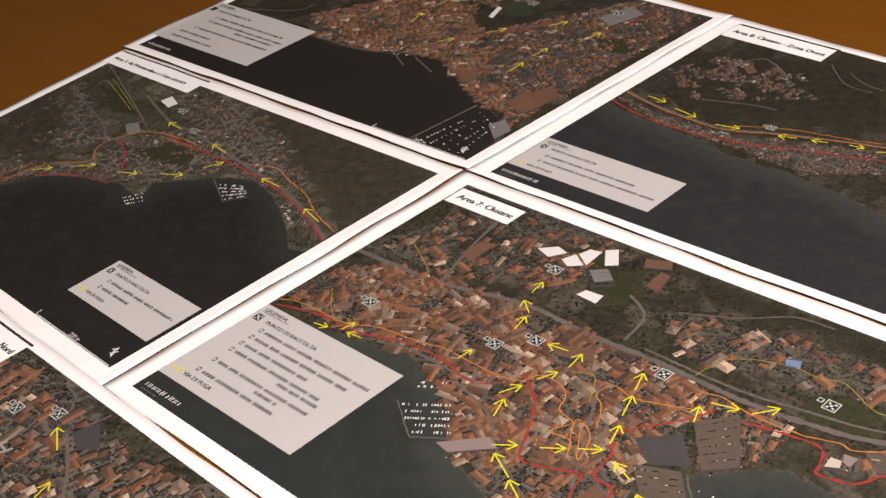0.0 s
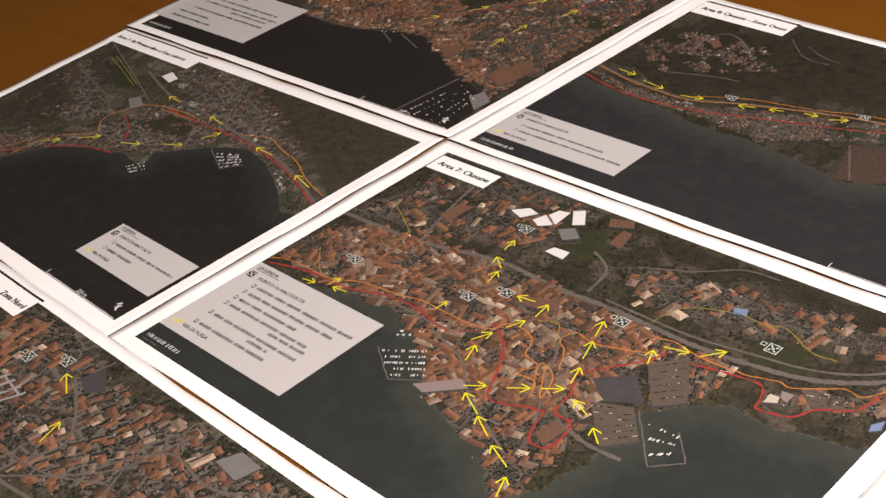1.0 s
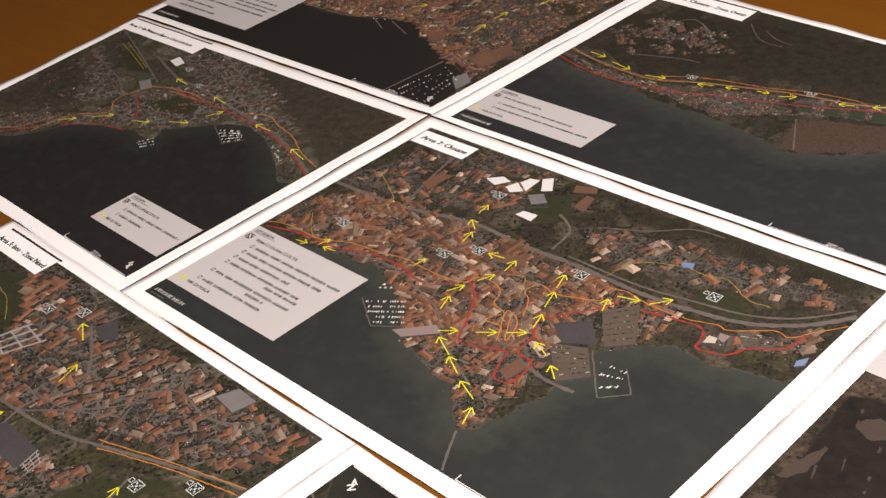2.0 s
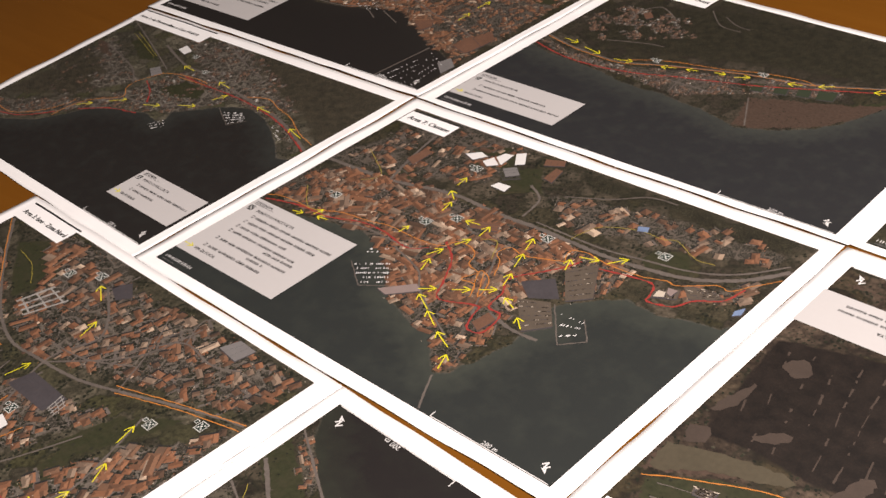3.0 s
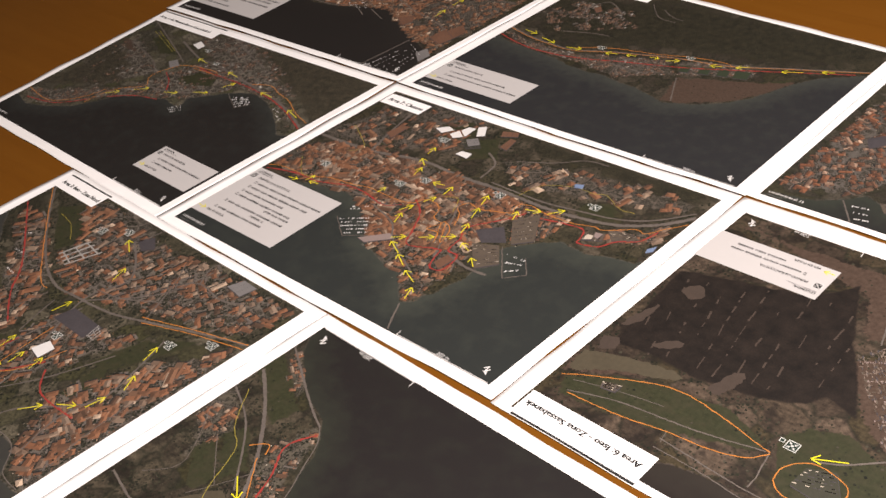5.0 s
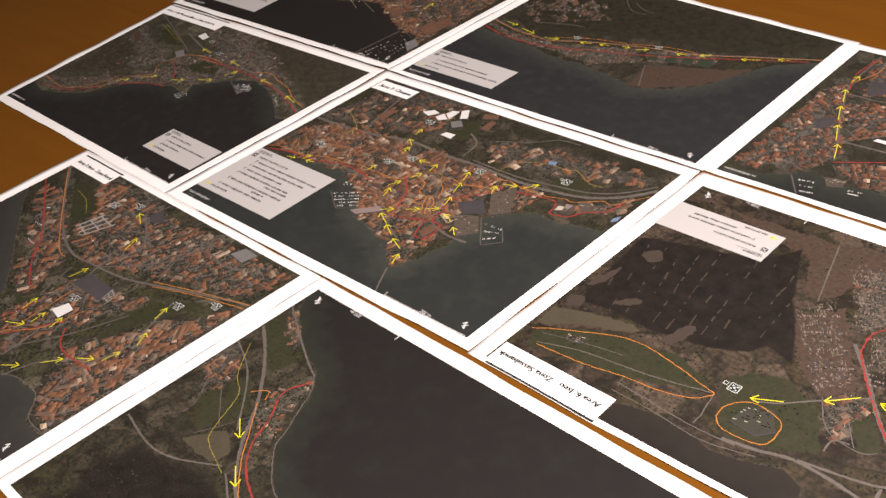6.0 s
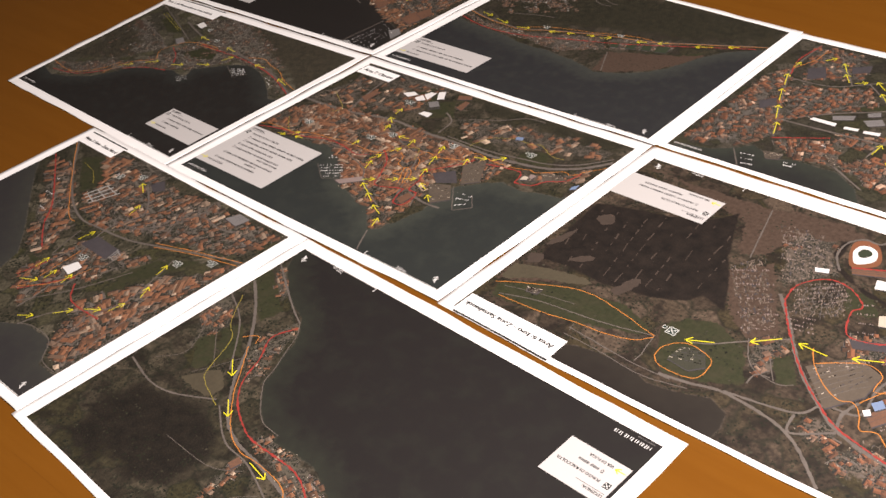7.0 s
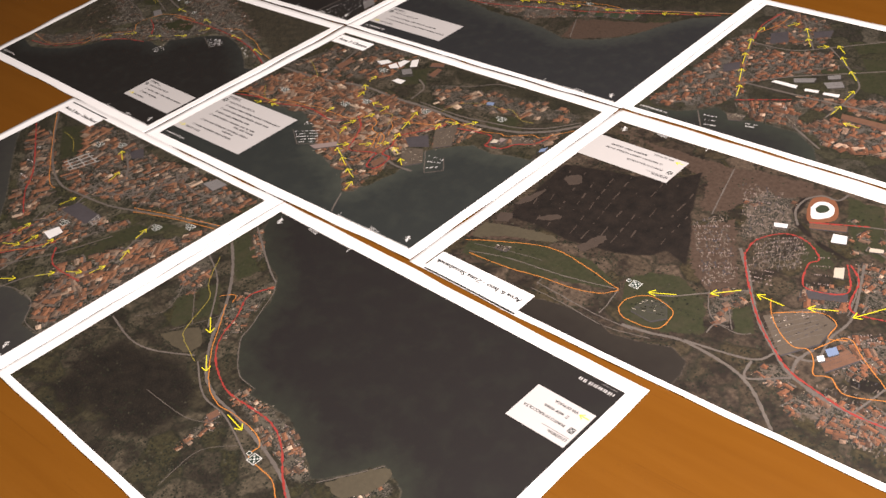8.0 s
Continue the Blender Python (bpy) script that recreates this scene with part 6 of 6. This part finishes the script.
def map_furniture(sheet, parent, flip):
    """Scale bracket, north arrow and the maker's mark as plain bars, in white on the water."""
    x0, y0, x1, y1 = sheet.plan["frame"]
    sgn = -1 if flip else 1
    ang = math.pi if flip else 0.0

    def spot(x, y):
        return (x1 - x, y1 - y) if flip else (x0 + x, y0 + y)

    if sheet.plan["mark"]:
        u, v = spot(5, 5.5)
        bars(sheet, parent, u, v, 31, 3.3, ang, 0.00034, INK["white"], "maker_mark", 0.24, 0.3)
        u, v = spot(5, 2.2)
        bars(sheet, parent, u, v, 14, 1.0, ang, 0.00034, INK["grey"], "maker_mark")
    if sheet.plan["scale"]:
        w = x1 - x0
        bm = bmesh.new()
        for a, b, c, d in ((w - 98, 0.3, w - 2, 1.0), (w - 98, 0.3, w - 97.3, 5.5)):
            sheet.flat(bm, [spot(a, b), spot(c, b), spot(c, d), spot(a, d)], 0.00034)
        part("scale_bracket", bm, INK["white"], parent)
        u, v = spot(w - 56, 1.6)
        write(sheet, parent, "200 m", u, v, 5.0, ang, 0.00036, INK["white"], "scale_text")
        bm = bmesh.new()
        u, v = spot(w - 12, 9)
        c = 0.7071 * sgn
        sheet.flat(bm, [(u + 4.6 * c, v - 4.6 * c), (u + 0.6 * c, v + 3.4 * c), (u + 0.9 * c, v - 0.9 * c), (u - 3.4 * c, v - 0.6 * c)], 0.00036)
        part("north_arrow", bm, INK["white"], parent)
        u, v = spot(w - 16, 11.5)
        write(sheet, parent, "N", u, v, 6.5, ang - 0.7, 0.00036, INK["white"], "north_letter", 0.25)


def map_sheet(plan, level, seed, label, mat, size, dense, trees, tree_size, sign, rows=(), text=4.4, name="", head=7.5, flip=False, bow=0.0, more=0.0):
    sheet = Sheet(plan, level, seed, bow)
    ob = tagged(new("map_sheet"), label, "map sheet", "printed map sheets laid on the table")
    ob.location = (*(sum(sheet.quad, Vector((0, 0))) / 4), 0.0)
    shift = Matrix.Translation(-ob.location)
    paper(sheet, ob)
    picture(sheet, ob, mat)
    tufts(sheet, ob, trees, tree_size)
    roofs(sheet, ob, size, dense)
    lines(sheet, ob, "road_print", plan["roads"], INK["road"], 0.00021, 0.25)
    patches(sheet, ob)
    boats(sheet, ob)
    lines(sheet, ob, "red_route", [(1.35, p) for p in plan["red"]], INK["red"], 0.00026, 0.6, "thin dark red printed route")
    lines(sheet, ob, "orange_route", [(0.75, p) for p in plan["orange"]], INK["orange"], 0.00028, 0.3, "thin orange printed route")
    lines(sheet, ob, "yellow_route", [(0.5, p) for p in plan["yellow"]], INK["olive_line"], 0.00028, 0.3)
    markers(sheet, ob, sign)
    for a, b in plan["arrows"]:
        arrow(sheet, ob, a, b)
    if rows:
        legend(sheet, ob, rows, text)
    if name:
        title(sheet, ob, name, head, flip, more)
    map_furniture(sheet, ob, flip)
    streaks(sheet, ob)
    mottle(sheet, ob)
    for child in ob.children:
        child.matrix_parent_inverse = shift
    return ob


LEG_HEAD = [("text", 0.03, 0.075, "LEGENDA:"), ("line", 0.03, 0.085, 0.2), ("sign", 0.045, 0.17, 0), ("text", 0.10, 0.20, "PUNTO DI RACCOLTA")]
for plan, mark, scale, roof in ((MONTECOLINO, 1, 1, "brown"), (TOWN, 1, 1, "orange"), (CLUSANE, 1, 1, "plain"), (WEST, 1, 1, "brown"), (NORTH, 0, 1, "plain"), (SHORE, 1, 1, "plain"), (FIELDS, 0, 1, "red"), (STATION, 1, 0, "red")):
    plan["mark"], plan["scale"], plan["roofs"] = mark, scale, roof

map_sheet(SHORE, 0.00030, 4, "printed aerial map of a bay with dark water, lying upside down",
          picture_material("shore_photo", (0.0122, 0.0102, 0.0098), (0.022, 0.024, 0.017), (0.048, 0.039, 0.027), (0.11, 0.094, 0.070), 4, 0.9, (0.0108, 0.0090, 0.0070), 0.3), 4.0, 1.6, 4600, 1.2, 4.2,
          [("text", 0.04, 0.20, "LEGENDA:"), ("line", 0.04, 0.23, 0.46), ("sign", 0.10, 0.42, 0), ("text", 0.22, 0.47, "PUNTO DI RACCOLTA"), ("bar", 0.36, 0.68, 0.34), ("arrow", 0.10, 0.83, 0), ("text", 0.22, 0.88, "VIA DI FUGA")], 3.7, flip=True)
map_sheet(NORTH, 0.00120, 3, "printed aerial map of a lakeside town with many orange roofs",
          picture_material("north_photo", (0.024, 0.022, 0.022), (0.034, 0.034, 0.028), (0.066, 0.057, 0.040), (0.16, 0.135, 0.11), 3), 7.4, 1.8, 4200, 1.8, 3.9, name="Area 3: Iseo - Zona Nord", head=6.6)
map_sheet(FIELDS, 0.00035, 6, "printed aerial map of fields and lawns, lying upside down",
          picture_material("fields_photo", (0.0150, 0.0115, 0.0095), (0.022, 0.018, 0.014), (0.060, 0.043, 0.031), (0.13, 0.100, 0.078), 6, 0.85, (0.0122, 0.0094, 0.0080), 0.8, 1.6), 4.8, 1.8, 3600, 1.3, 4.0,
          [("text", 0.03, 0.20, "LEGENDA:"), ("line", 0.03, 0.22, 0.24), ("sign", 0.06, 0.40, 0), ("text", 0.14, 0.44, "PUNTO DI RACCOLTA"), ("bar", 0.24, 0.64, 0.58), ("more", 0.40, 0.80, 0.42), ("arrow", 0.06, 0.86, 0), ("text", 0.14, 0.93, "VIA DI FUGA")], 3.7, "Area 6: Iseo - Zona Sassabanek", 7.6, True, -0.0045)
map_sheet(STATION, 0.00055, 9, "printed aerial map of a town with railway sheds and harbour",
          picture_material("station_photo", (0.016, 0.016, 0.015), (0.028, 0.032, 0.024), (0.050, 0.043, 0.033), (0.12, 0.105, 0.09), 9), 5.8, 2.2, 2600, 1.3, 4.0)
map_sheet(CLUSANE, 0.00075, 7, "printed aerial map of a village on a point of the lake",
          picture_material("clusane_photo", (0.0195, 0.0220, 0.0205), (0.040, 0.044, 0.035), (0.058, 0.047, 0.034), (0.12, 0.098, 0.078), 7), 6.3, 1.9, 3600, 1.6, 3.9,
          LEG_HEAD[:2] + [("sign", 0.05, 0.155, 0), ("text", 0.12, 0.18, "PUNTO DI RACCOLTA"), ("bar", 0.19, 0.27, 0.76), ("bar", 0.19, 0.36, 0.68), ("bar", 0.19, 0.45, 0.46), ("bar", 0.19, 0.54, 0.62), ("more", 0.56, 0.60, 0.30), ("bar", 0.19, 0.69, 0.66), ("more", 0.52, 0.75, 0.16), ("bar", 0.19, 0.83, 0.52), ("arrow", 0.05, 0.90, 0), ("text", 0.12, 0.92, "VIA DI FUGA")], 4.4, "Area 7: Clusane", 8.0)
map_sheet(MONTECOLINO, 0.00045, 1, "printed aerial map of a wooded shore with a dark bay",
          picture_material("montecolino_photo", (0.0125, 0.011, 0.010), (0.024, 0.026, 0.023), (0.082, 0.073, 0.054), (0.19, 0.165, 0.135), 1, 1.25, (0.031, 0.028, 0.020)), 3.2, 2.2, 4200, 1.0, 3.2,
          [("text", 0.04, 0.11, "LEGENDA:"), ("line", 0.04, 0.13, 0.26), ("sign", 0.06, 0.26, 0), ("text", 0.13, 0.29, "PUNTO DI RACCOLTA"), ("bar", 0.20, 0.48, 0.74), ("bar", 0.20, 0.66, 0.32), ("arrow", 0.06, 0.83, 0), ("text", 0.13, 0.86, "VIA DI FUGA")], 4.0, "Area 1: da Montecolino a Casa", 6.6, more=20.0)
map_sheet(TOWN, 0.00170, 2, "printed aerial map of a dense orange-roofed town beside black water",
          picture_material("town_photo", (0.013, 0.011, 0.010), (0.016, 0.014, 0.012), (0.050, 0.040, 0.030), (0.12, 0.098, 0.078), 2), 4.6, 2.6, 1500, 1.2, 3.6,
          LEG_HEAD + [("bar", 0.22, 0.34, 0.66), ("bar", 0.22, 0.45, 0.74), ("more", 0.52, 0.53, 0.38), ("bar", 0.22, 0.64, 0.70), ("more", 0.12, 0.78, 0.32), ("more", 0.12, 0.90, 0.42)], 4.6)
map_sheet(WEST, 0.00110, 8, "printed aerial map of a dark lake shore with reeds and woods",
          picture_material("west_photo", (0.019, 0.019, 0.020), (0.040, 0.043, 0.036), (0.046, 0.038, 0.028), (0.11, 0.094, 0.075), 8, 1.25), 2.9, 2.2, 3000, 0.9, 3.2,
          [("text", 0.03, 0.13, "LEGENDA:"), ("line", 0.03, 0.15, 0.2), ("sign", 0.05, 0.27, 0), ("text", 0.11, 0.31, "PUNTO DI RACCOLTA"), ("bar", 0.17, 0.52, 0.62), ("bar", 0.17, 0.70, 0.78), ("arrow", 0.05, 0.86, 0), ("text", 0.11, 0.90, "VIA DI FUGA")], 3.9, "Area 8: Clusane - Zona Ovest", 7.2)
